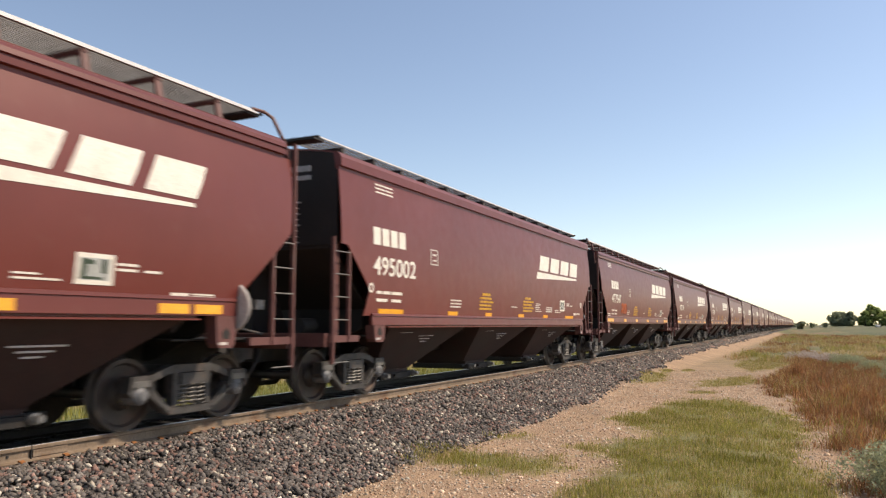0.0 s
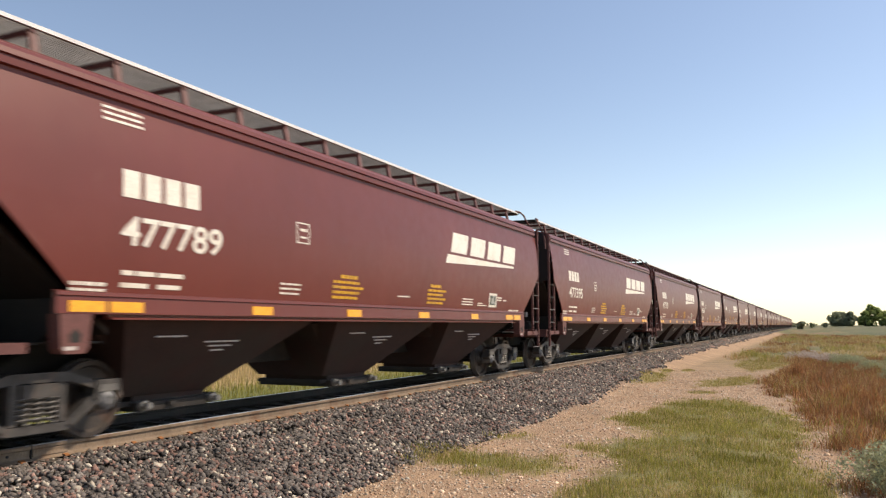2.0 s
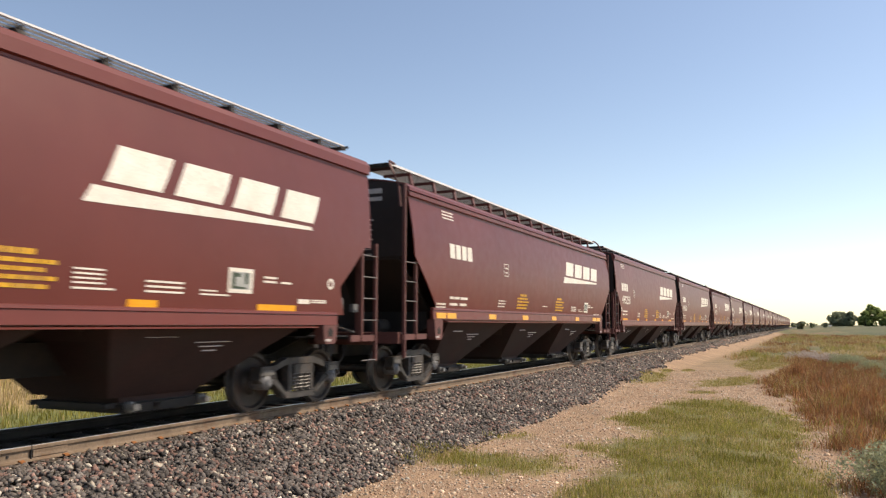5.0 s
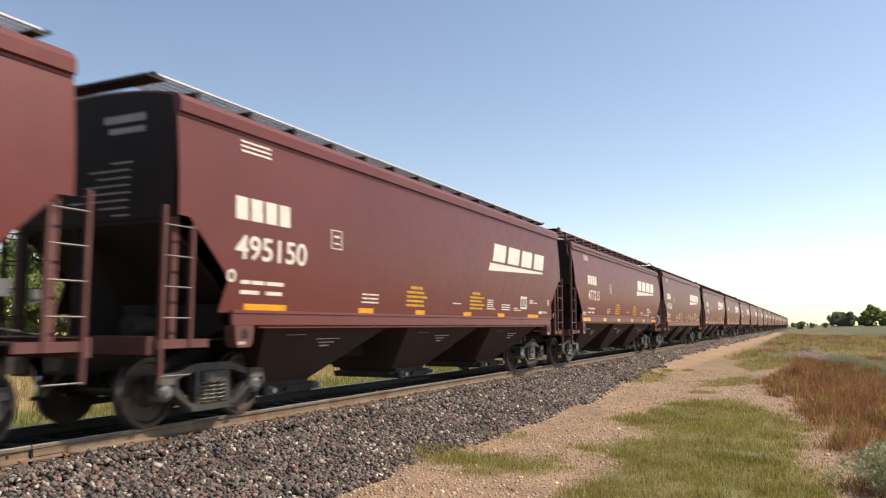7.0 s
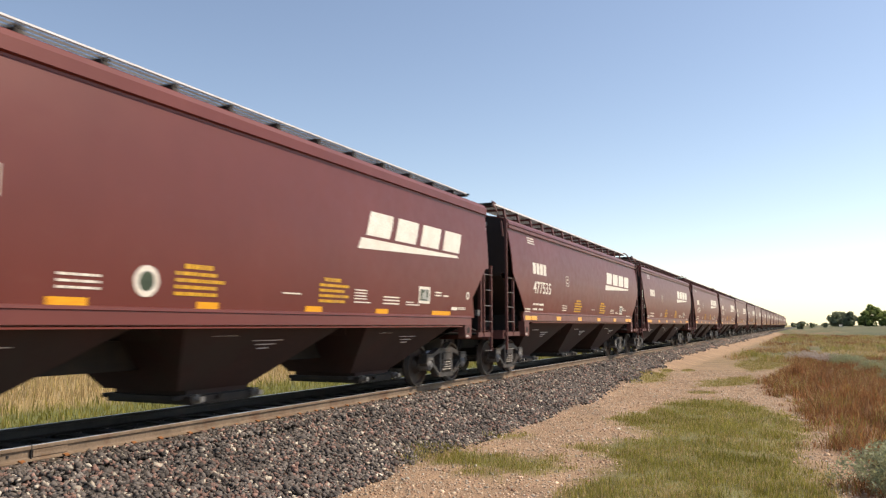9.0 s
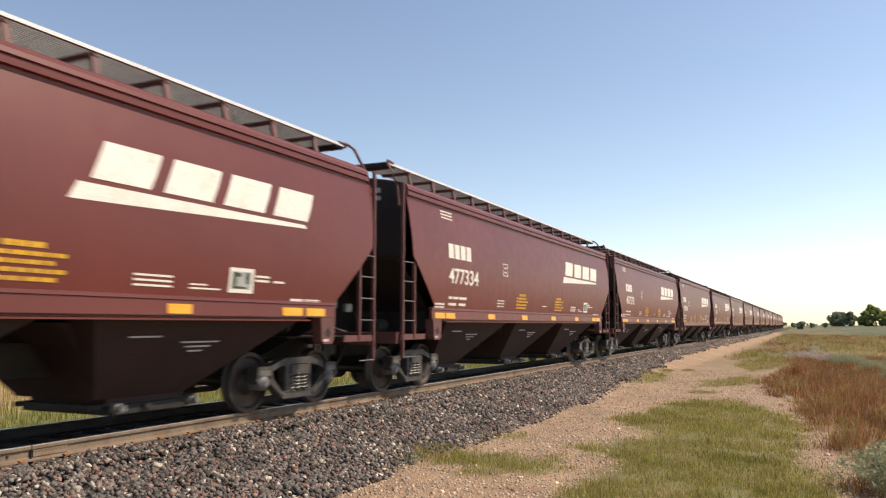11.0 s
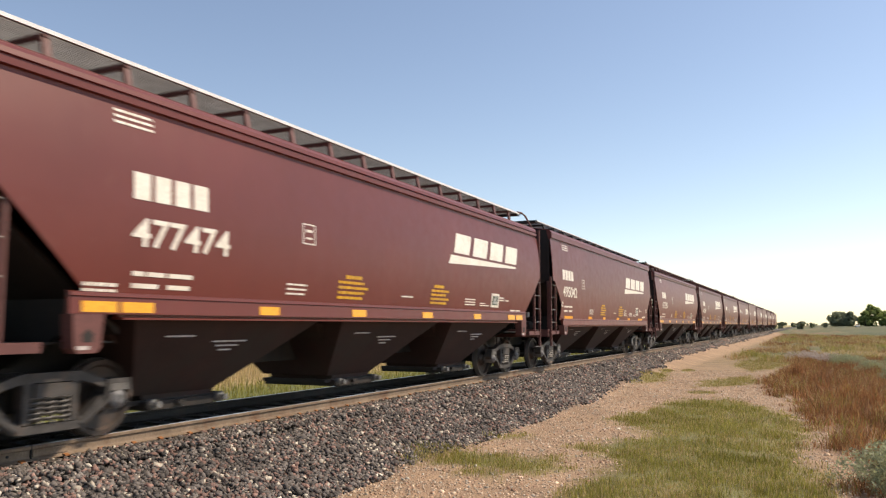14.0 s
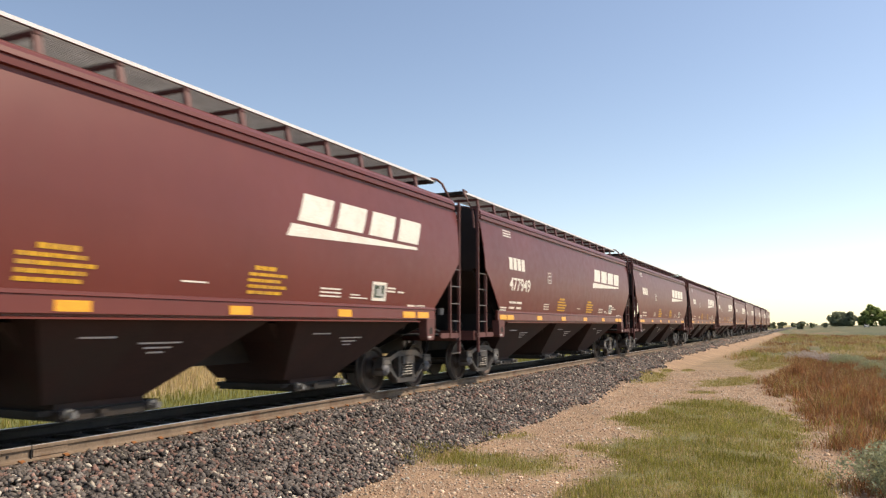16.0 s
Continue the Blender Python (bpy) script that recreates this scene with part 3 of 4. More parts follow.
    if not old:
        small += ring(-7.15, 2.0, 0.05, 0.09) + ring(6.9, 2.0, 0.05, 0.09)
    part("side_lettering", decal(small, B), WHITE, car, "small white stencil bars")["kind"] = "stuff"
    yel = [q for k in range(4) for q in words(-2.1 - up, -1.35 + (0.12 if k == 2 else 0), 1.70 + up + 0.085 * k, 1.745 + up + 0.085 * k, k)] + words(-1.95, -1.45, 2.04 + up, 2.10 + up, 9)
    y2 = 1.30 if old else 1.0
    yel += [q for k in range(4) for q in words(y2, y2 + 0.75 + (0.1 if k % 2 else 0), 1.70 + up + 0.085 * k, 1.745 + up + 0.085 * k, k + 20)] + words(y2 + 0.12, y2 + 0.62, 2.04 + up, 2.10 + up, 29)
    part("warning_text", decal(yel, B), YELLOW, car, "yellow stencil bars")["kind"] = "stuff"
    lb = 0.0 if old else -0.2
    ac = outline_box(4.66 + lb, 5.16 + lb, 1.77, 2.11, 0.05)
    part("label_frame", decal(ac, B), WHITE, car, "white square label frame")
    face = part("label_face", decal([rect(4.71 + lb, 5.11 + lb, 1.81, 2.07)], B, 0.005), PLACARD, car, "grey placard face")
    part("label_print", decal([rect(4.73 + lb, 4.80 + lb, 1.83, 2.05), rect(4.80 + lb, 4.93 + lb, 1.83, 1.86), rect(4.80 + lb, 4.90 + lb, 1.99, 2.04), rect(4.99 + lb, 5.06 + lb, 1.90, 2.05), rect(4.86 + lb, 5.02 + lb, 1.83, 1.855)], B, 0.008), GREEN_CARD, face, "dark green placard print")
    ref_z = (1.31, 1.45)
    for y0, y1 in ((-7.1, -6.63), (-6.57, -6.1), (-4.15, -3.7), (-1.7, -1.25), (0.95, 1.4), (3.6, 4.0), (5.85, 6.35), (6.45, 6.95)) if old else ((-6.85, -5.9), (-3.85, -3.35), (-1.7, -1.3), (0.65, 1.1), (2.8, 3.25), (5.1, 6.0)):
        if old:
            part("reflector", Shape().prism([(x0 + 0.051, 1.475), (x0 + 0.045, 1.595), (x0 + 0.035, 1.595), (x0 + 0.041, 1.475)], y0, y1, "y"), REFLECT, car, "orange-yellow reflector strip")
        else:
            part("reflector", decal([rect(y0, y1, 1.535, 1.63)], B), REFLECT, car, "orange-yellow reflector strip")
    # small pale brake gear at the trailing end
    part("brake_valve", Shape().box(1.2, 1.36, 7.5, 7.68, 1.62, 1.80), CAP, car, "grey valve box")
    part("retaining_box", Shape().box(1.38, 1.46, 7.85, 8.0, 1.56, 1.70), CAP, car, "grey valve box")
    part("brake_pipe", Shape().tube([(0.9, 7.2, 1.5), (1.25, 7.55, 1.62), (1.3, 7.6, 1.3), (1.2, 8.3, 1.2)], 0.02, 6), STEEL, car)
    ends = Shape()
    for k, (x1, w) in enumerate(((0.75, 0.4), (0.70, 0.75), (0.72, 0.6), (0.7, 0.8), (0.74, 0.9), (0.7, 1.1), (0.7, 0.55), (0.72, 0.3))):
        ends.box(x1 - w, x1, -half + 0.06 - 0.025, -half + 0.06 - 0.022, 3.45 - 0.10 * k, 3.472 - 0.10 * k)
    ends.box(0.2, 0.95, -half + 0.035, -half + 0.038, 4.0, 4.1).box(0.3, 0.95, -half + 0.035, -half + 0.038, 3.85, 3.93)
    part("end_lettering", ends, FADED, car, "faded white stencil bars")["kind"] = "stuff"
    return car


FADED = surface("faded_white_stencil", (0.42, 0.38, 0.35), (0.55, 0.5, 0.47), 5.0, 0.7, bump=0.02)


def digits(text, bulge, start):
    """A car's number, as a mesh bent to the side sheet."""
    cu = bpy.data.curves.new("number", "FONT")
    cu.body, cu.size, cu.extrude, cu.offset = text, 0.47, 0.001, 0.007
    ob = new("number", cu)
    bpy.context.view_layer.update()
    me = bpy.data.meshes.new_from_object(ob.evaluated_get(bpy.context.evaluated_depsgraph_get()))
    bpy.data.objects.remove(ob)
    w = max(v.co.x for v in me.vertices)
    for v in me.vertices:
        y, z = start + v.co.x / w * 1.64, 2.25 + v.co.y
        v.co = (side_x(z, bulge) + 0.006 + v.co.z, y, z)
    me.materials.clear()
    me.materials.append(WHITE)
    return me


# the order of the train: shape of each car, and its number where one can be read
ORDER = [("arched", ""), ("arched", ""), ("flush", "495002"), ("arched", "477547"), ("arched", "477789"), ("arched", "477395"), ("arched", "477378"), ("flush", "495064"),
         ("arched", ""), ("flush", "495258"), ("flush", "495150"), ("arched", "477215"), ("flush", "495068"), ("arched", "477535"), ("arched", ""), ("arched", "477334"),
         ("arched", "477575"), ("flush", "495045"), ("arched", "477474"), ("flush", "495042"), ("arched", "477500"), ("arched", "477949")] + \
        [("arched", ""), ("arched", ""), ("flush", ""), ("arched", ""), ("flush", ""), ("arched", ""), ("arched", ""), ("arched", "")]
CARS = []
proto = {}
y = START - LENGTHS["arched"] / 2
for kind, number in ORDER:
    y += LENGTHS[kind] / 2
    if kind not in proto:
        car = proto[kind] = make_car(kind)
        car.location = (TRACK, y, 0)
    else:
        car = copy_thing(proto[kind], pose(TRACK, y, 0))
    CARS.append((car, y))
    y += LENGTHS[kind] / 2
for (car, y), (kind, number) in zip(CARS, ORDER):
    if number:
        part("car_number", digits(number, 0.18 if kind == "arched" else 0.11, -6.5 if kind == "arched" else -7.1), WHITE, car, "white stencilled number")


def scribble(car):
    """An orange spray-painted squiggle low on the side."""
    pts = [(-4.25 + 0.55 * math.sin(0.55 * i) * math.cos(0.13 * i), 2.03 + 0.20 * math.sin(0.83 * i + 0.6)) for i in range(64)]
    part("spray_paint", Shape().tube([(side_x(z, 0.18) + 0.002, y, z) for y, z in pts], 0.02, 5), SPRAY, car, "orange spray-painted scrawl")


SPRAY = surface("orange_spray_paint", (0.45, 0.10, 0.03), (0.55, 0.14, 0.04), 6.0, 0.6, bump=0.02)
scribble(CARS[3][0])
emblem = part("round_emblem", decal(ring(-2.55, 1.85, 0.12, 0.19), 0.11), WHITE, CARS[12][0], "white ring emblem")
part("emblem_face", decal([[(-2.55 + 0.12 * math.cos(i * 0.3927), 1.85 + 0.12 * math.sin(i * 0.3927)) for i in range(16)]], 0.11, 0.005), GREEN_CARD, emblem)
for i in (1, 11):
    part("brake_wheel", Shape().lathe([(7.27, 0.03), (7.27, 0.33), (7.30, 0.35), (7.33, 0.33), (7.33, 0.03)], 20, "y", (1.46, 0, 1.58)), FADED, CARS[i][0], "pale hand brake wheel", smooth=True)


# ---- track ----
def make_rail(x, label, steel):
    prof = [(-0.07, -0.165), (0.07, -0.165), (0.07, -0.155), (0.015, -0.135), (0.010, -0.12), (0.010, -0.05), (0.034, -0.038), (0.036, -0.008), (0.028, 0.0),
            (-0.028, 0.0), (-0.036, -0.008), (-0.034, -0.038), (-0.010, -0.05), (-0.010, -0.12), (-0.015, -0.135), (-0.07, -0.155)]
    r = thing("rail", label, "rail", "rails of the track", "structure", at=(x, 0, 0))
    part("rail_body", Shape().prism(prof, -60, 900, "y"), steel, r)
    part("rail_head", Shape().prism([(-0.027, -0.002), (0.027, -0.002), (0.025, 0.0025), (-0.025, 0.0025)], -60, 900, "y"), TREAD, r, "polished running surface")
    return r


GAUGE = 0.755
near_rail = make_rail(TRACK + GAUGE, "rusty brown steel rail with polished head on ballast", RAIL_SIDE)
far_rail = make_rail(TRACK - GAUGE, "steel rail under the train, shade in its dark colour", RAIL_SHADED)

# bolt holes and the gap of a rail joint, anchors along the foot
for y in (5.56, 6.07, 6.23):
    part("bolt", Shape().lathe([(0.008, 0.0), (0.008, 0.018), (0.018, 0.016), (0.018, 0.0)], 8, "x", (0, y, -0.085)), BLACK, near_rail)
part("joint_gap", Shape().box(-0.0362, 0.0362, 5.826, 5.838, -0.16, 0.003), BLACK, near_rail)
part("joint_bar", Shape().prism([(0.011, -0.13), (0.026, -0.125), (0.022, -0.085), (0.026, -0.05), (0.011, -0.045)], 5.86, 6.30, "y"), RAIL_SIDE, near_rail)
anchor = Shape().prism([(0.02, -0.15), (0.075, -0.153), (0.10, -0.165), (0.10, -0.15), (0.06, -0.135)], -0.03, 0.03, "y").mesh("rail_anchor", RUST)
rng = random.Random(4)
for i in range(120):
    part("rail_anchor", anchor, RUST, near_rail, at=(0.0, 3.2 + 0.5 * i + rng.uniform(-0.05, 0.05), 0.0))
sleepers = thing("sleepers", "dark creosoted timber sleepers bedded in ballast", "sleeper", kind="structure", at=(TRACK, 0, 0))
sl = Shape().box(-1.3, 1.3, -0.11, 0.11, -0.34, -0.168).mesh("sleeper", TIE)
for i in range(140):
    part("sleeper", sl, TIE, sleepers, at=(rng.uniform(-0.03, 0.03), -8 + 0.5 * i, 0))
rest = Shape()
for i in range(300):
    rest.box(-1.3, 1.3, 62 + 0.5 * i - 0.11, 62 + 0.5 * i + 0.11, -0.34, -0.168)
part("sleeper_row", rest, TIE, sleepers)["kind"] = "stuff"


# ---- ground ----
def bumpy(x, y, s, seed=0.0):
    return noise.noise((x / s, y / s, seed))


def ground_z(x, y=0.0):
    """The lie of the land: a ballast bank under the track, a flat gravel verge, lower weeds beyond."""
    d = abs(x - TRACK)
    z = -0.24 if d < 1.65 else -0.24 - (d - 1.65) * 0.46 / 1.75 if d < 3.4 else -0.70
    if x > -2:
        z -= 0.12 * min((x + 2) / 4, 1)
    if x > 4 and y > 150:
        z += 1.0 * min((x - 4) / 20, 1) * min((y - 150) / 400, 1)
    return z


def ballast_reach(y):
    """How far the ballast spreads from the track's middle: less farther along."""
    return 3.32 - 1.25 * min(max((y - 17) / 28, 0), 1)


# grassy patches on the verge: outlines, how green
MAIN = [(-3.35, 21.6), (-1.95, 22.8), (-0.45, 19.8), (0.05, 17.2), (-0.05, 14.6), (-0.1, 13.4), (0.2, 11.9), (0.45, 10.6), (0.5, 8.2), (-1.2, 7.0), (-2.75, 8.4), (-2.8, 10.2), (-2.6, 11.3), (-3.7, 12.5), (-3.4, 13.5), (-2.75, 14.4), (-4.1, 16.8), (-3.6, 18.3)]
LOW = [(-5.65, 9.7), (-5.95, 10.6), (-5.7, 11.4), (-5.0, 11.85), (-4.1, 11.6), (-3.5, 11.65), (-3.15, 10.7), (-3.4, 9.95), (-4.1, 9.8), (-4.85, 10.1)]
TUFT = [(-5.3, 12.8), (-4.65, 13.0), (-4.85, 13.65), (-5.45, 13.6)]
EDGE_TUFT = [(-6.2, 26.9), (-6.4, 31.3), (-5.3, 33.0), (-4.7, 28.8), (-5.55, 26.2)]
OLIVE = [(-3.35, 26.2), (-3.6, 29.9), (-2.1, 33.0), (-1.5, 29.7), (-2.2, 27.2)]
STRAW = [(-3.5, 41.0), (-3.4, 60.0), (-1.3, 68.0), (0.0, 53.0), (-1.2, 39.5), (-2.2, 35.8)]
OUTLINES = [(MAIN, 0.95), (LOW, 0.95), (TUFT, 0.8), (EDGE_TUFT, 0.6), (OLIVE, 0.55), (STRAW, 0.35)]


def depth_in(pts, x, y):
    """How deep a point lies inside an outline, lengths along y counted at a half; negative outside."""
    inside, best = False, 1e9
    for (x0, y0), (x1, y1) in zip(pts, pts[1:] + pts[:1]):
        if (y0 > y) != (y1 > y) and x < x0 + (x1 - x0) * (y - y0) / (y1 - y0):
            inside = not inside
        dx, dy, px, py = x1 - x0, (y1 - y0) * 0.5, x - x0, (y - y0) * 0.5
        u = min(max((px * dx + py * dy) / (dx * dx + dy * dy), 0), 1)
        best = min(best, (px - u * dx) ** 2 + (py - u * dy) ** 2)
    return math.sqrt(best) if inside else -math.sqrt(best)


# patches beside and behind the camera: middle, half-lengths across and along, how green
PATCHES = [(-2.2, 2.0, 1.8, 2.2, 0.7), (-0.6, -3.5, 1.6, 2.4, 0.8), (-4.2, -2.0, 1.0, 2.0, 0.5), (-3.5, 5.2, 0.9, 0.8, 0.6), (-5.5, 34.0, 0.25, 1.2, 0.6), (-4.9, 36.0, 0.3, 0.8, 0.6), (-2.9, 24.4, 0.5, 0.5, 0.5)]


def grassy(x, y):
    """How thick the grass stands here (0 to 1), and how green it is; worked out once for each small cell."""
    return grassy_cell(round(x / 0.06), round(y / (0.09 if y < 25 else 0.2)), y < 25)


@functools.lru_cache(maxsize=None)
def grassy_cell(i, j, near):
    x, y = i * 0.06, j * (0.09 if near else 0.2)
    best, green = 0.0, 0.5
    edge = 0.35 * bumpy(x, y, 0.5) + 0.25 * bumpy(x, y, 0.17, 3.0)
    for cx, cy, rx, ry, g in PATCHES:
        r = math.hypot((x - cx) / rx, (y - cy) / ry)
        w = min(max((1.08 - r + edge) * 2.2, 0), 1)
        if w > best:
            best, green = w, g
    for pts, g in OUTLINES:
        if not (pts[0][1] - 14 < y < pts[0][1] + 30):
            continue
        w = min(max((depth_in(pts, x, y) + 0.8 * edge) * 2.4 + 0.25, 0), 1)
        if w > best:
            best, green = w, g
    return best, green + 0.45 * bumpy(x, y, 1.1, 17.0)


def weed_edge(y):
    """Where the brown weeds begin, across from the track."""
    steps = [(6, 0.9), (10.8, 0.55), (12.6, 0.42), (14.3, 0.22), (17.2, -0.05), (22.2, -0.45), (28.8, -1.6), (36, -1.1), (40, -0.6), (60, -0.6)]
    for (y0, x0), (y1, x1) in zip(steps, steps[1:]):
        if y0 <= y <= y1:
            return x0 + (x1 - x0) * (y - y0) / (y1 - y0)
    return steps[0][1] if y < 6 else -1.5


def cover(x, y):
    """Colour of the bare ground and its matted growth."""
    d = abs(x - TRACK) + (3.32 - ballast_reach(y)) * (x > TRACK)
    # the bed between the ballast stones is darker than the stones
    gravel, bed_tone = (0.39, 0.26, 0.165), (0.04, 0.036, 0.034)
    green, straw, brown = (0.16, 0.175, 0.05), (0.42, 0.31, 0.15), (0.26, 0.145, 0.075)
    n1, n2 = bumpy(x, y, 6.0, 5.0), bumpy(x, y, 1.3, 9.0)
    mix = lambda a, b, w: tuple(p + (q - p) * min(max(w, 0), 1) for p, q in zip(a, b))
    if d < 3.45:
        return mix(bed_tone, gravel, (d - 3.25) * 5)
    if x < TRACK:
        n3 = bumpy(x * 0.35, y * 0.06, 1.0, 2.0)
        band = -15.6 - 0.8 * n1
        c = mix(green, straw, (band - x) * 0.5)
        c = mix(c, green, (-27 - x + 6 * n3) * 0.4)
        return mix(c, straw, 0.45 + 0.8 * n2) if x < -40 else c
    c = mix(gravel, (0.33, 0.22, 0.14), 0.5 + n2)
    g, gr = grassy(x, y)
    c = mix(c, mix((0.26, 0.20, 0.085), (0.14, 0.15, 0.04), gr), g * 0.85)
    c = mix(c, brown, (x - weed_edge(y)) * 2.0 + 0.4 * n2) if y < 60 else c
    if y > 30:
        far = mix(mix((0.24, 0.175, 0.085), (0.085, 0.10, 0.032), 0.8 + 1.0 * n1), brown, bumpy(x * 0.5, y * 0.12, 3.0, 7.0) * 1.4)
        c = mix(c, far, min((y - 30) / 40, (x + 5.6) / 2.5 if y < 200 else 1))
    if y > 150 and x > 10:
        c = mix(c, (0.085, 0.095, 0.036), 0.75 + 0.8 * n1)
    return c


def grid_ground():
    xs = [-1500, -600, -300, -180, -120, -90, -70, -55, -45, -38] + [-33 + 1.0 * i for i in range(17)] + [-16 + 0.2 * i for i in range(110)] + [6.5, 7.5, 9, 11, 14, 18, 25, 33, 45, 60, 90, 140, 220, 400, 800, 1500]
    ys = [-80, -40, -20, -10, -4, 0, 3] + [5 + 0.25 * i for i in range(140)] + [40 + 1.0 * i for i in range(40)] + [80 + 3 * i for i in range(30)] + [175, 190, 210, 240, 280, 330, 400, 500, 650, 900, 1300, 2000, 4000]
    vs, cols = [], []
    for y in ys:
        for x in xs:
            z = ground_z(x, y)
            if abs(x - TRACK) > 3.3 and abs(x) < 30 and y < 120:
                z += 0.03 * bumpy(x, y, 1.2) + 0.012 * bumpy(x, y, 0.4)
            vs.append((x, y, z))
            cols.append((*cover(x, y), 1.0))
    n = len(xs)
    fs = np.array([(j * n + i, j * n + i + 1, (j + 1) * n + i + 1, (j + 1) * n + i) for j in range(len(ys) - 1) for i in range(n - 1)])
    return np.array(vs), fs, np.array(cols)


def ground_material():
    m, nt, b = nodes_of("gravel_and_grassy_soil", 0.95)
    at = nt.nodes.new("ShaderNodeVertexColor")
    at.layer_name = "cover"
    t1, r1 = noise_ramp(nt, 30.0, [(0.25, (0.55, 0.55, 0.55)), (0.5, (0.95, 0.95, 0.95)), (0.75, (1.45, 1.42, 1.38))], detail=8)
    t2, r2 = noise_ramp(nt, 1.1, [(0.3, (0.78, 0.78, 0.78)), (0.7, (1.18, 1.16, 1.12))], detail=8)
    col = mixed(nt, mixed(nt, at.outputs[0], r1.outputs[0], 1.0, "MULTIPLY"), r2.outputs[0], 1.0, "MULTIPLY")
    nt.links.new(col, b.inputs["Base Color"])
    bumped(nt, b, t1.outputs[0], 0.9, 0.03)
    return m


vs, fs, cols = grid_ground()
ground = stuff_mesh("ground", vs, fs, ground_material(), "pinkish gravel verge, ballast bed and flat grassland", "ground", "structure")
ground.data.shade_smooth()
layer = ground.data.color_attributes.new("cover", "FLOAT_COLOR", "POINT")
layer.data.foreach_set("color", cols.astype(np.float32).ravel())


# ---- loose stone ----
gen = np.random.default_rng(7)
CUBE_V = np.array([(x, y, z) for x in (-1, 1) for y in (-1, 1) for z in (-1, 1)], float)
CUBE_F = np.array([(0, 1, 3, 2), (4, 6, 7, 5), (0, 4, 5, 1), (2, 3, 7, 6), (0, 2, 6, 4), (1, 5, 7, 3)])


def stones(x, y, z, size, flat=0.62):
    """Broken stones: boxes with shifted corners, each turned at random."""
    n = len(x)
    v = np.repeat(CUBE_V[None], n, 0) * gen.uniform(0.38, 1.0, (n, 8, 3))
    v *= (size[:, None] * np.stack([gen.uniform(0.75, 1.3, n), gen.uniform(0.7, 1.1, n), gen.uniform(0.5, 0.95, n)], 1) * np.array((1, 1, flat + 0.3)))[:, None, :] * 0.70
    for a, b, spread in ((1, 2, 0.9), (0, 2, 0.7), (0, 1, 3.1416)):
        an = gen.uniform(-spread, spread, n)
        c, s = np.cos(an)[:, None], np.sin(an)[:, None]
        p, q = v[:, :, a].copy(), v[:, :, b].copy()
        v[:, :, a], v[:, :, b] = p * c - q * s, p * s + q * c
    v += np.stack([x, y, z], 1)[:, None, :]
    f = (CUBE_F[None] + (np.arange(n) * 8)[:, None, None]).reshape(-1, 4)
    return v.reshape(-1, 3), f


def bank_z(x):
    d = np.abs(x - TRACK)
    return np.where(d < 1.65, -0.24, np.where(d < 3.4, -0.24 - (d - 1.65) * 0.46 / 1.75, -0.70))


def ballast_field():
    xs, ys, sz = [], [], []
    for x0, x1, y0, y1, per, s in ((0.84, 3.45, 2.5, 14, 950, 0.043), (0.84, 3.45, 14, 26, 640, 0.047), (0.84, 3.45, 26, 60, 260, 0.065), (0.84, 3.5, 60, 170, 60, 0.12), (0.84, 3.45, -14, 2.5, 260, 0.06), (-0.65, 0.65, 3, 40, 120, 0.055), (-3.4, -0.85, 3, 45, 110, 0.06)):
        n = int((x1 - x0) * (y1 - y0) * per)
        xs.append(TRACK + gen.uniform(x0, x1, n)), ys.append(gen.uniform(y0, y1, n)), sz.append(s * gen.lognormal(0, 0.22, n))
    x, y, s = np.concatenate(xs), np.concatenate(ys), np.concatenate(sz)
    ragged = np.array([ballast_reach(b) for b in y]) + 0.22 * np.sin(y * 1.3) * np.sin(y * 0.37 + 1) + gen.normal(0, 0.14, len(y))
    keep = (x - TRACK) < ragged
    x, y, s = x[keep], y[keep], s[keep]
    z = bank_z(x) + gen.uniform(-0.01, 0.035, len(x)) + 0.02 * np.sin(x * 5 + np.sin(y * 3)) + np.where((x - TRACK > 0.84) & (x - TRACK < 1.6), 0.045, 0)
    kind = gen.uniform(0, 1, len(x))
    for lo, hi, mat, label in ((0, 0.77, STONE, "dark grey crushed stone ballast beside the rail"), (0.77, 0.945, STONE_PINK, "pinkish crushed stones among the ballast"), (0.945, 1.01, STONE_PALE, "pale cream stones among the ballast")):
        k = (kind >= lo) & (kind < hi)
        stuff_mesh("ballast", *stones(x[k], y[k], z[k], s[k]), mat, label, "ballast")


ballast_field()


def verge_gravel():
    n = 56000
    x, y = gen.uniform(-6.8, 1.0, n), np.concatenate([6.5 + 30 * gen.uniform(0, 1, n - 9000) ** 1.5, gen.uniform(-8, 6.5, 9000)])
    bare = np.array([1 - grassy(a, b)[0] for a, b in zip(x, y)])
    keep = (gen.uniform(0, 1, n) < bare) & (x < np.array([weed_edge(b) + 0.4 for b in y])) & (x > TRACK - 0.1 + np.array([ballast_reach(b) for b in y]))
    x, y = x[keep], y[keep]
    z = np.array([ground_z(a) + 0.03 * bumpy(a, b, 1.2) + 0.012 * bumpy(a, b, 0.4) for a, b in zip(x, y)])
    s = 0.020 * gen.lognormal(0, 0.35, len(x))
    kind = gen.uniform(0, 1, len(x))
    for lo, hi, mat, label in ((0, 0.6, PEBBLE, "tan and pink pebbles on the verge"), (0.6, 0.8, STONE_PALE, "pale pebbles on the verge"), (0.8, 1.01, RUSTY_PEBBLE, "reddish pebbles on the verge")):
        k = (kind >= lo) & (kind < hi)
        stuff_mesh("pebbles", *stones(x[k], y[k], z[k], s[k]), mat, label, "gravel")


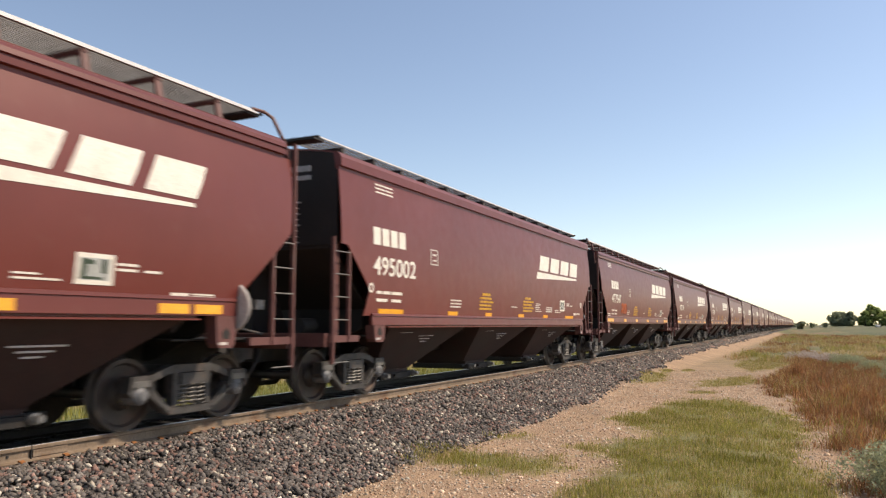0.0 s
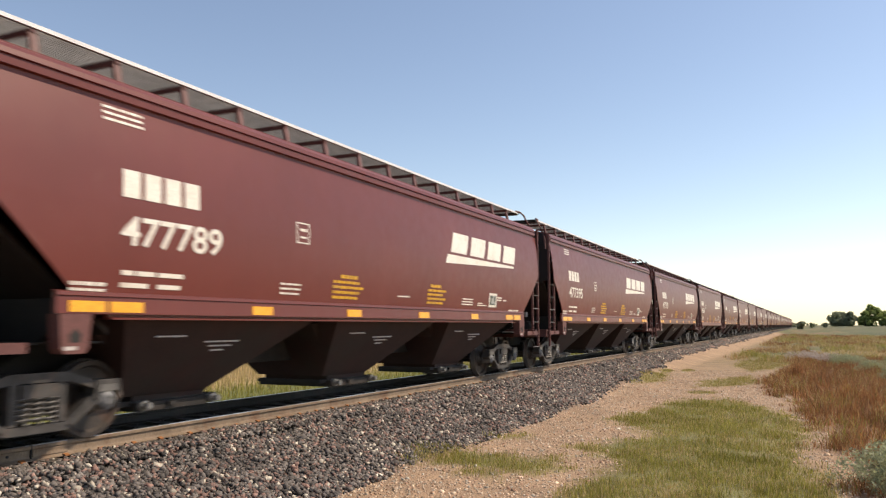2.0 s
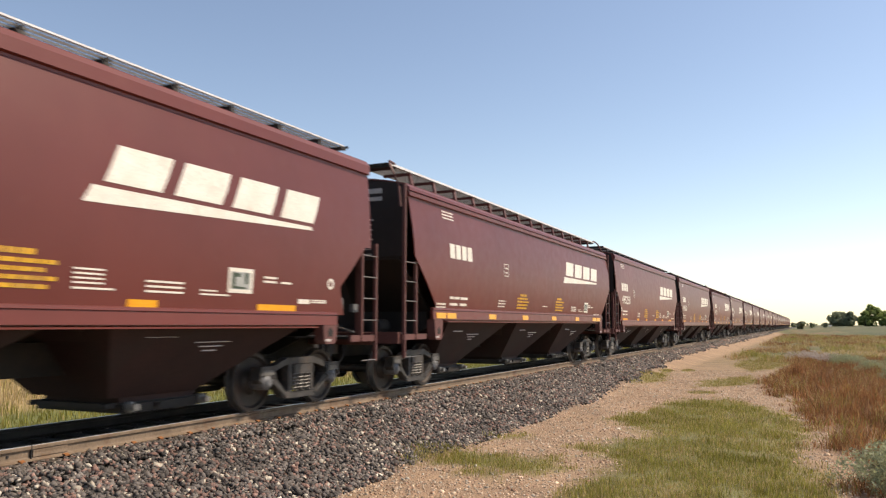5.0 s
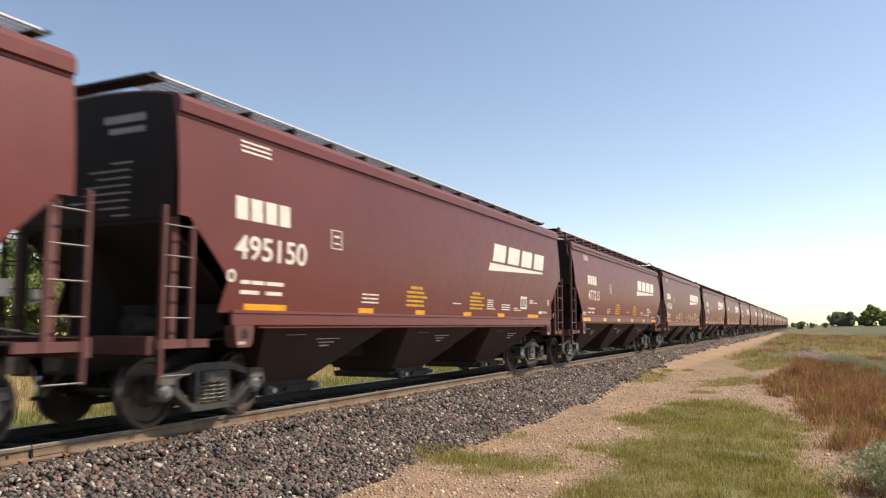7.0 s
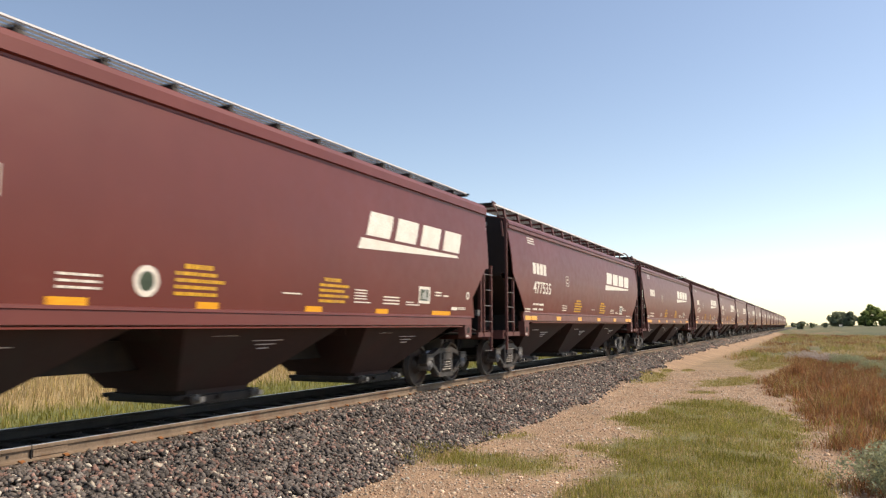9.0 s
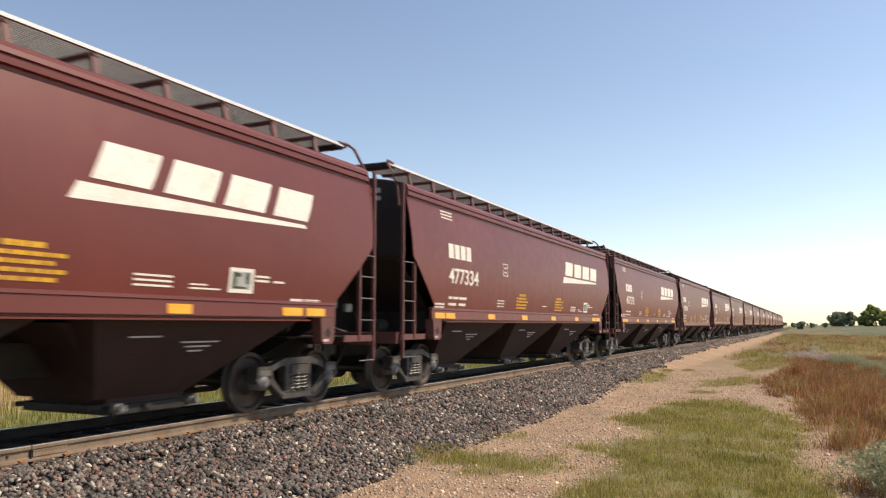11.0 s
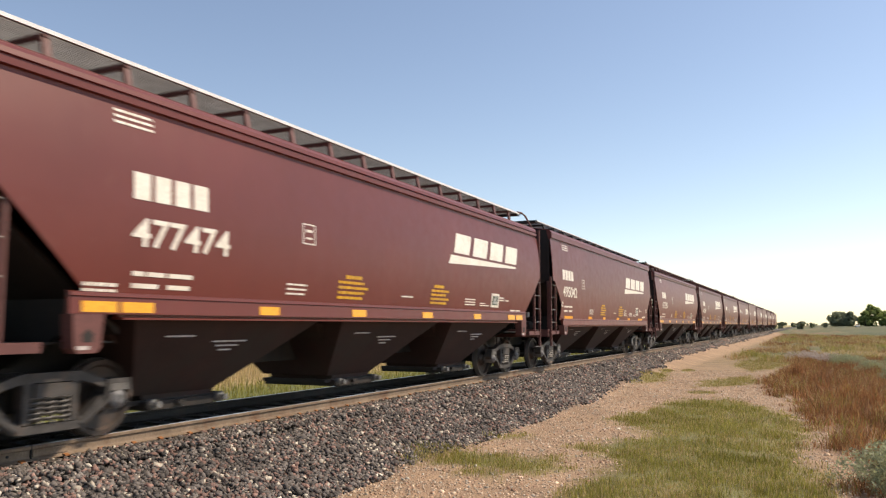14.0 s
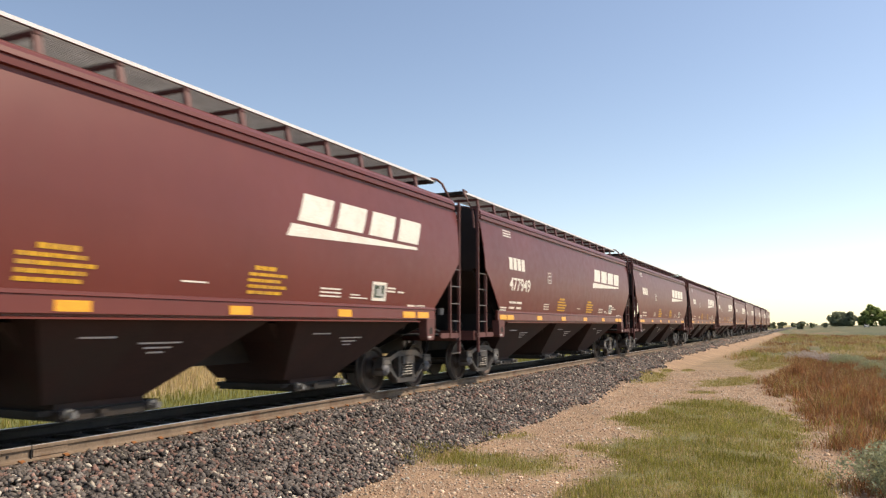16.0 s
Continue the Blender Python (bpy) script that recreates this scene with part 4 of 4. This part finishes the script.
PEBBLE = surface("tan_pebble", (0.42, 0.30, 0.20), (0.60, 0.45, 0.33), 1.2, 0.9, grain=60, island=0.4)
RUSTY_PEBBLE = surface("reddish_pebble", (0.34, 0.20, 0.13), (0.48, 0.30, 0.20), 1.2, 0.9, grain=60, island=0.4)
verge_gravel()


# ---- growth ----
def blades(x, y, z, h, w, lean=0.45):
    """Grass: each blade two bent pieces, in a random direction."""
    n = len(x)
    a, b = gen.uniform(0, 6.283, n), gen.uniform(0, 6.283, n)
    tilt = gen.uniform(0, lean, n) * h
    base = np.stack([x, y, z], 1)
    side = np.stack([np.cos(a), np.sin(a), np.zeros(n)], 1) * (w / 2)[:, None]
    d = np.stack([np.cos(b), np.sin(b), np.zeros(n)], 1)
    mid = base + d * (tilt * 0.35)[:, None] + np.stack([np.zeros(n), np.zeros(n), h * 0.6], 1)
    tip = base + d * tilt[:, None] + np.stack([np.zeros(n), np.zeros(n), h], 1)
    v = np.stack([base - side, base + side, mid + side * 0.7, mid - side * 0.7, tip], 1).reshape(-1, 3)
    o = (np.arange(n) * 5)[:, None]
    f = np.concatenate([o + np.array([[0, 1, 2]]), o + np.array([[0, 2, 3]]), o + np.array([[3, 2, 4]])])
    return v, f


def verge_grass():
    n = 520000
    x, y = gen.uniform(-6.6, 1.6, n), np.concatenate([6.0 + 42 * gen.uniform(0, 1, n - 50000) ** 1.8, gen.uniform(-8, 6, 50000)])
    gx = np.array([grassy(a, b) for a, b in zip(x, y)])
    keep = gen.uniform(0, 1, n) < gx[:, 0] ** 1.4 * (0.4 + 0.6 * gx[:, 1]) * np.clip(np.array([0.85 + 1.3 * bumpy(a, b * 0.6, 0.55, 23.0) for a, b in zip(x, y)]), 0.15, 1.1)
    x, y, g = x[keep], y[keep], gx[keep, 1]
    z = np.array([ground_z(a) - 0.005 for a in x])
    tall = np.array([0.75 + 0.6 * bumpy(a, b, 0.35, 4.0) for a, b in zip(x, y)])
    h = (0.035 + 0.075 * gen.uniform(0, 1, len(x)) ** 1.5) * tall * (0.7 + 0.5 * g)
    w = gen.uniform(0.004, 0.008, len(x)) * (1 + y / 22)
    dry = gen.uniform(0, 1, len(x)) > 0.22 + 0.52 * g
    for k, mat, label in ((~dry, GRASS, "short green grass on the gravel verge"), (dry, DRY, "dry straw-coloured grass on the verge")):
        stuff_mesh("grass", *blades(x[k], y[k], z[k], h[k], w[k]), mat, label, "grass")


verge_grass()


def weeds():
    """Brown dead weeds: clumps of thin upright twigs with seed heads."""
    n = 11500
    x, y = gen.uniform(-2.6, 9.0, n), -8 + 61 * gen.uniform(0, 1, n)
    keep = np.array([a > weed_edge(b) + 0.5 * bumpy(a, b, 0.8, 6.0) for a, b in zip(x, y)])
    keep &= np.array([bumpy(a, b, 0.9, 11.0) > -0.22 for a, b in zip(x, y)])
    x, y = x[keep], y[keep]
    size = np.array([0.34 + 0.34 * bumpy(a, b, 1.1, 1.0) for a, b in zip(x, y)]) * gen.uniform(0.6, 1.35, len(x)) * np.clip((x - np.array([weed_edge(b) for b in y])) * 0.9 + 0.45, 0.35, 1)
    per = 26
    bx = np.repeat(x, per) + gen.normal(0, 0.10, len(x) * per)
    by = np.repeat(y, per) + gen.normal(0, 0.10, len(x) * per)
    h = np.repeat(size, per) * gen.uniform(0.5, 1.1, len(bx))
    z = np.array([ground_z(a) - 0.01 for a in bx])
    w = gen.uniform(0.005, 0.010, len(bx)) * (1 + by / 30)
    kind = gen.uniform(0, 1, len(bx)) + 0.6 * np.repeat(np.array([bumpy(a, b, 1.0, 8.0) for a, b in zip(x, y)]), per)
    for lo, hi, mat, label in ((-9, 0.78, WEED, "reddish-brown dead weeds"), (0.78, 0.92, DRY, "pale dry stalks among the weeds"), (0.92, 9, GRASS, "green shoots among the weeds")):
        k = (kind >= lo) & (kind < hi)
        stuff_mesh("weeds", *blades(bx[k], by[k], z[k], h[k], w[k], 1.0), mat, label, "weeds")


weeds()


def far_weeds():
    """Scattered brown and green growth along the line, farther off."""
    n = 5200
    x, y = gen.uniform(-4.2, 16, n), 46 + 120 * gen.uniform(0, 1, n) ** 1.4
    keep = np.array([bumpy(a, b * 0.35, 2.6, 21.0) > 0.02 and a > -4.4 + 1.2 * bumpy(a, b, 7.0, 2.0) for a, b in zip(x, y)])
    x, y = x[keep], y[keep]
    per = 14
    bx, by = np.repeat(x, per) + gen.normal(0, 0.25, len(x) * per), np.repeat(y, per) + gen.normal(0, 0.25, len(x) * per)
    h = np.repeat(gen.uniform(0.2, 0.55, len(x)), per) * gen.uniform(0.5, 1.1, len(bx))
    z = np.array([ground_z(a) - 0.01 for a in bx])
    w = gen.uniform(0.015, 0.035, len(bx)) * by / 60
    kind = np.repeat(np.array([0.5 + 0.9 * bumpy(a, b * 0.4, 4.0, 31.0) for a, b in zip(x, y)]), per) + gen.normal(0, 0.12, len(bx))
    for lo, hi, mat, label in ((-9, 0.45, WEED, "reddish-brown weeds farther along the line"), (0.45, 0.7, DRY, "straw-coloured tufts farther along the line"), (0.7, 9, GRASS, "green tufts farther along the line")):
        k = (kind >= lo) & (kind < hi)
        stuff_mesh("weeds", *blades(bx[k], by[k], z[k], h[k], w[k], 0.9), mat, label, "weeds")


far_weeds()


def field_grass():
    """Tall grass of the fields on both sides, green and straw-coloured."""
    n = 100000
    x = np.concatenate([-12.9 - 34 * gen.uniform(0, 1, n) ** 1.6, gen.uniform(1.0, 22, 20000)])
    y = np.concatenate([-2 + 75 * gen.uniform(0, 1, n) ** 1.2, gen.uniform(52, 150, 20000)])
    c = np.array([cover(a, b) for a, b in zip(x, y)])
    dry = c[:, 0] + gen.normal(0, 0.03, len(x)) > c[:, 1] * 1.22
    far = x > -10
    h = np.where(far, 0.22, np.clip(0.10 + (-12.9 - x) * 0.045, 0.10, 0.40)) * gen.uniform(0.6, 1.25, len(x))
    w = np.where(far, 0.05, 0.018) * gen.uniform(0.7, 1.4, len(x))
    z = np.array([ground_z(a) - 0.01 for a in x])
    for k, mat, label in ((~dry, GRASS, "green grass of the open fields"), (dry, DRY, "tall straw-coloured grass of the open fields")):
        stuff_mesh("field_grass", *blades(x[k], y[k], z[k], h[k], w[k], 0.5), mat, label, "grass")


field_grass()


def leafy(name, centres, per, leaf, seed):
    """Leaves as small bent quads round clump centres (x, y, z, radius)."""
    g = np.random.default_rng(seed)
    pts = []
    for cx, cy, cz, r in centres:
        v = g.normal(0, 1, (per, 3))
        v /= np.linalg.norm(v, axis=1)[:, None]
        pts.append(np.array((cx, cy, cz)) + v * (r * g.uniform(0.35, 1.0, per) ** 0.5)[:, None] * np.array((1, 1, 0.8)))
    p = np.concatenate(pts)
    n = len(p)
    a, b = g.normal(0, 1, (n, 3)), g.normal(0, 1, (n, 3))
    a /= np.linalg.norm(a, axis=1)[:, None]
    b -= a * (a * b).sum(1)[:, None]
    b /= np.linalg.norm(b, axis=1)[:, None]
    s = leaf * g.uniform(0.6, 1.4, n)[:, None]
    v = np.stack([p - a * s, p + b * s * 0.5, p + a * s, p - b * s * 0.5], 1).reshape(-1, 3)
    return v, (np.arange(n) * 4)[:, None] + np.array([[0, 1, 2, 3]])


def make_tree(label, height, spread, trunk_h, clumps, per, leaf, mat, seed, category="tree", name="tree"):
    r = random.Random(seed)
    tree = thing(name, label, category, "trees and bushes")
    s = Shape()
    s.tube([(0, 0, -0.1), (0.05, 0.02, trunk_h * 0.5), (0.0, 0.08, trunk_h), (0.1, 0.0, height * 0.75)], [0.035 * height, 0.028 * height, 0.02 * height, 0.006 * height], 8)
    centres = []
    for i in range(clumps):
        an, u = r.uniform(0, 6.283), r.uniform(0, 1)
        rad = spread * (r.uniform(0.15, 1.0) ** 0.6) * (1 - 0.55 * abs(2 * u - 0.8) ** 2)
        z = trunk_h * 0.7 + (height - trunk_h * 0.7) * u * 0.9
        c = (rad * math.cos(an), rad * math.sin(an), z, spread * r.uniform(0.22, 0.42))
        centres.append(c)
        if i % 3 == 0:
            z0 = trunk_h * r.uniform(0.6, 1.2)
            s.tube([(0, 0, z0), (c[0] * 0.5, c[1] * 0.5, (z0 + c[2]) / 2 + 0.1), (c[0], c[1], c[2])], [0.014 * height, 0.009 * height, 0.003 * height], 5)
    part("trunk", s, BARK, tree, "rough brown trunk and limbs")
    v, f = leafy("crown", centres, per, leaf, seed)
    crown = stuff_mesh("crown", v, f, mat, "", "")
    crown["kind"] = ""
    del crown["kind"]
    crown.parent = tree
    return tree


dark_tree = make_tree("dark green rounded tree on the far plain", 12.0, 6.0, 1.0, 44, 170, 0.55, LEAF, 11)
dark_tree.matrix_basis = pose(22.5, 720, ground_z(22, 720))
for x, y, a in ((28.0, 724, 70), (33.0, 720, 210), (25.5, 728, 130)):
    copy_thing(dark_tree, pose(x, y, ground_z(x, y), 0, 0, a))
tall_tree = make_tree("taller light green tree on the far plain", 18.5, 7.0, 2.4, 44, 260, 0.55, LEAF_LIGHT, 12)
tall_tree.matrix_basis = pose(49.5, 722, ground_z(49, 722))
low_tree = make_tree("broad light green tree beside a taller one far away", 13.0, 5.0, 1.4, 36, 240, 0.5, LEAF_LIGHT, 18)
low_tree.matrix_basis = pose(44.0, 716, ground_z(44, 716))
copy_thing(low_tree, pose(59.0, 724, ground_z(59, 724), 0, 0, 100))
bush = make_tree("small dark bush by the line far away", 4.0, 2.4, 0.5, 16, 160, 0.3, LEAF, 13, "bush", "bush")
bush.matrix_basis = pose(-2.1, 400, -0.8)
for x, y, a in ((-12.0, 470, 40), (-16.0, 480, 90), (-20, 475, 200), (-8.0, 620, 130), (-4, 640, 20), (2.5, 640, 250), (12, 620, 310), (60, 760, 45), (75, 750, 80), (20, 900, 20), (8, 880, 60)):
    copy_thing(bush, pose(x, y, -0.8, 0, 0, a))
bank_tree = make_tree("leafy green tree beyond the far field", 9.0, 3.9, 1.4, 60, 420, 0.16, LEAF_LIGHT, 14)
bank_tree.matrix_basis = pose(-45, 34, -0.7)
for x, y, a in ((-47, 27, 60), (-43, 40, 130), (-50, 20, 200), (-55, 31, 250), (-49, 12, 300)):
    copy_thing(bank_tree, pose(x, y, -0.7, 0, 0, a))
shrub = make_tree("pale grey-green shrub among the weeds", 0.6, 0.8, 0.12, 22, 260, 0.022, SAGE, 15, "shrub", "shrub")
shrub.matrix_basis = pose(2.0, 43.5, -0.82)
for x, y, a in ((1.6, 45, 50), (2.5, 38, 100), (3.6, 40, 150), (4.4, 36, 200), (1.1, 11.6, 240), (1.35, 12.6, 290), (2.4, 14.5, 20), (5.2, 43, 80), (3.0, 33, 130)):
    copy_thing(shrub, pose(x, y, -0.83, 0, 0, a))


dead = make_tree("pale pinkish-grey dead shrub among the weeds", 0.55, 0.8, 0.12, 22, 240, 0.02, DEAD, 16, "shrub", "dead_shrub")
dead.matrix_basis = pose(0.2, 48, -0.8)
for x, y, a in ((-0.5, 50, 60), (0.9, 47, 120), (1.2, 49, 200), (0.0, 53, 300)):
    copy_thing(dead, pose(x, y, -0.8, 0, 0, a))


ROAD_CARS = []


def far_car(x, y, label):
    """A car on the road across the plain; front towards -y."""
    car = thing("car", label, "car", "cars on the far road", at=(x, y, ground_z(x, y)))
    part("body", Shape().prism([(-2.3, 0.35), (2.3, 0.35), (2.35, 0.95), (1.5, 1.1), (1.35, 1.75), (-0.6, 1.78), (-1.3, 1.1), (-2.25, 0.95)], -0.95, 0.95), WHITE, car)
    for sx in (-0.96, 0.96):
        part("window", Shape().prism([(-1.05, 1.12), (1.25, 1.12), (1.15, 1.62), (-0.55, 1.65)], sx - 0.01, sx + 0.01), BLACK, car)
        for wy in (-1.4, 1.4):
            part("wheel", Shape().lathe([(sx - 0.1, 0.0), (sx - 0.1, 0.36), (sx + 0.1, 0.36), (sx + 0.1, 0.0)], 14, "x", (0, wy, 0.36)), BLACK, car)
    part("windscreen", Shape().prism([(-1.31, 1.12), (-0.62, 1.74), (-0.64, 1.76), (-1.33, 1.14)], -0.82, 0.82), BLACK, car)
    ROAD_CARS.append((car, x, y))


far_car(11.9, 777, "white car driving on the far road")
far_car(35.5, 480, "white car driving ahead on the far road")


def motions():
    """The train rolls by, easing off a little; its wheels turn with it."""
    seconds = list(range(17))
    ticks = [i / FPS for i in range(16 * FPS + 1)]
    for car, x, y in ROAD_CARS:
        walk(car, [(t, pose(x + 1.09 * t, y - 19.2 * t, ground_z(x + 1.09 * t, y - 19.2 * t), 0, 0, 3.2)) for t in seconds])
    for car, y in CARS:
        walk(car, [(t, pose(TRACK, y - rolled(t), 0)) for t in seconds])
        for truck in car.children:
            for ws in truck.children:
                if ws.name.startswith("wheelset"):
                    at = ws.location.copy()
                    walk(ws, [(t, pose(*at, math.degrees(rolled(t) / 0.457), 0, 0)) for t in ticks])


motions()
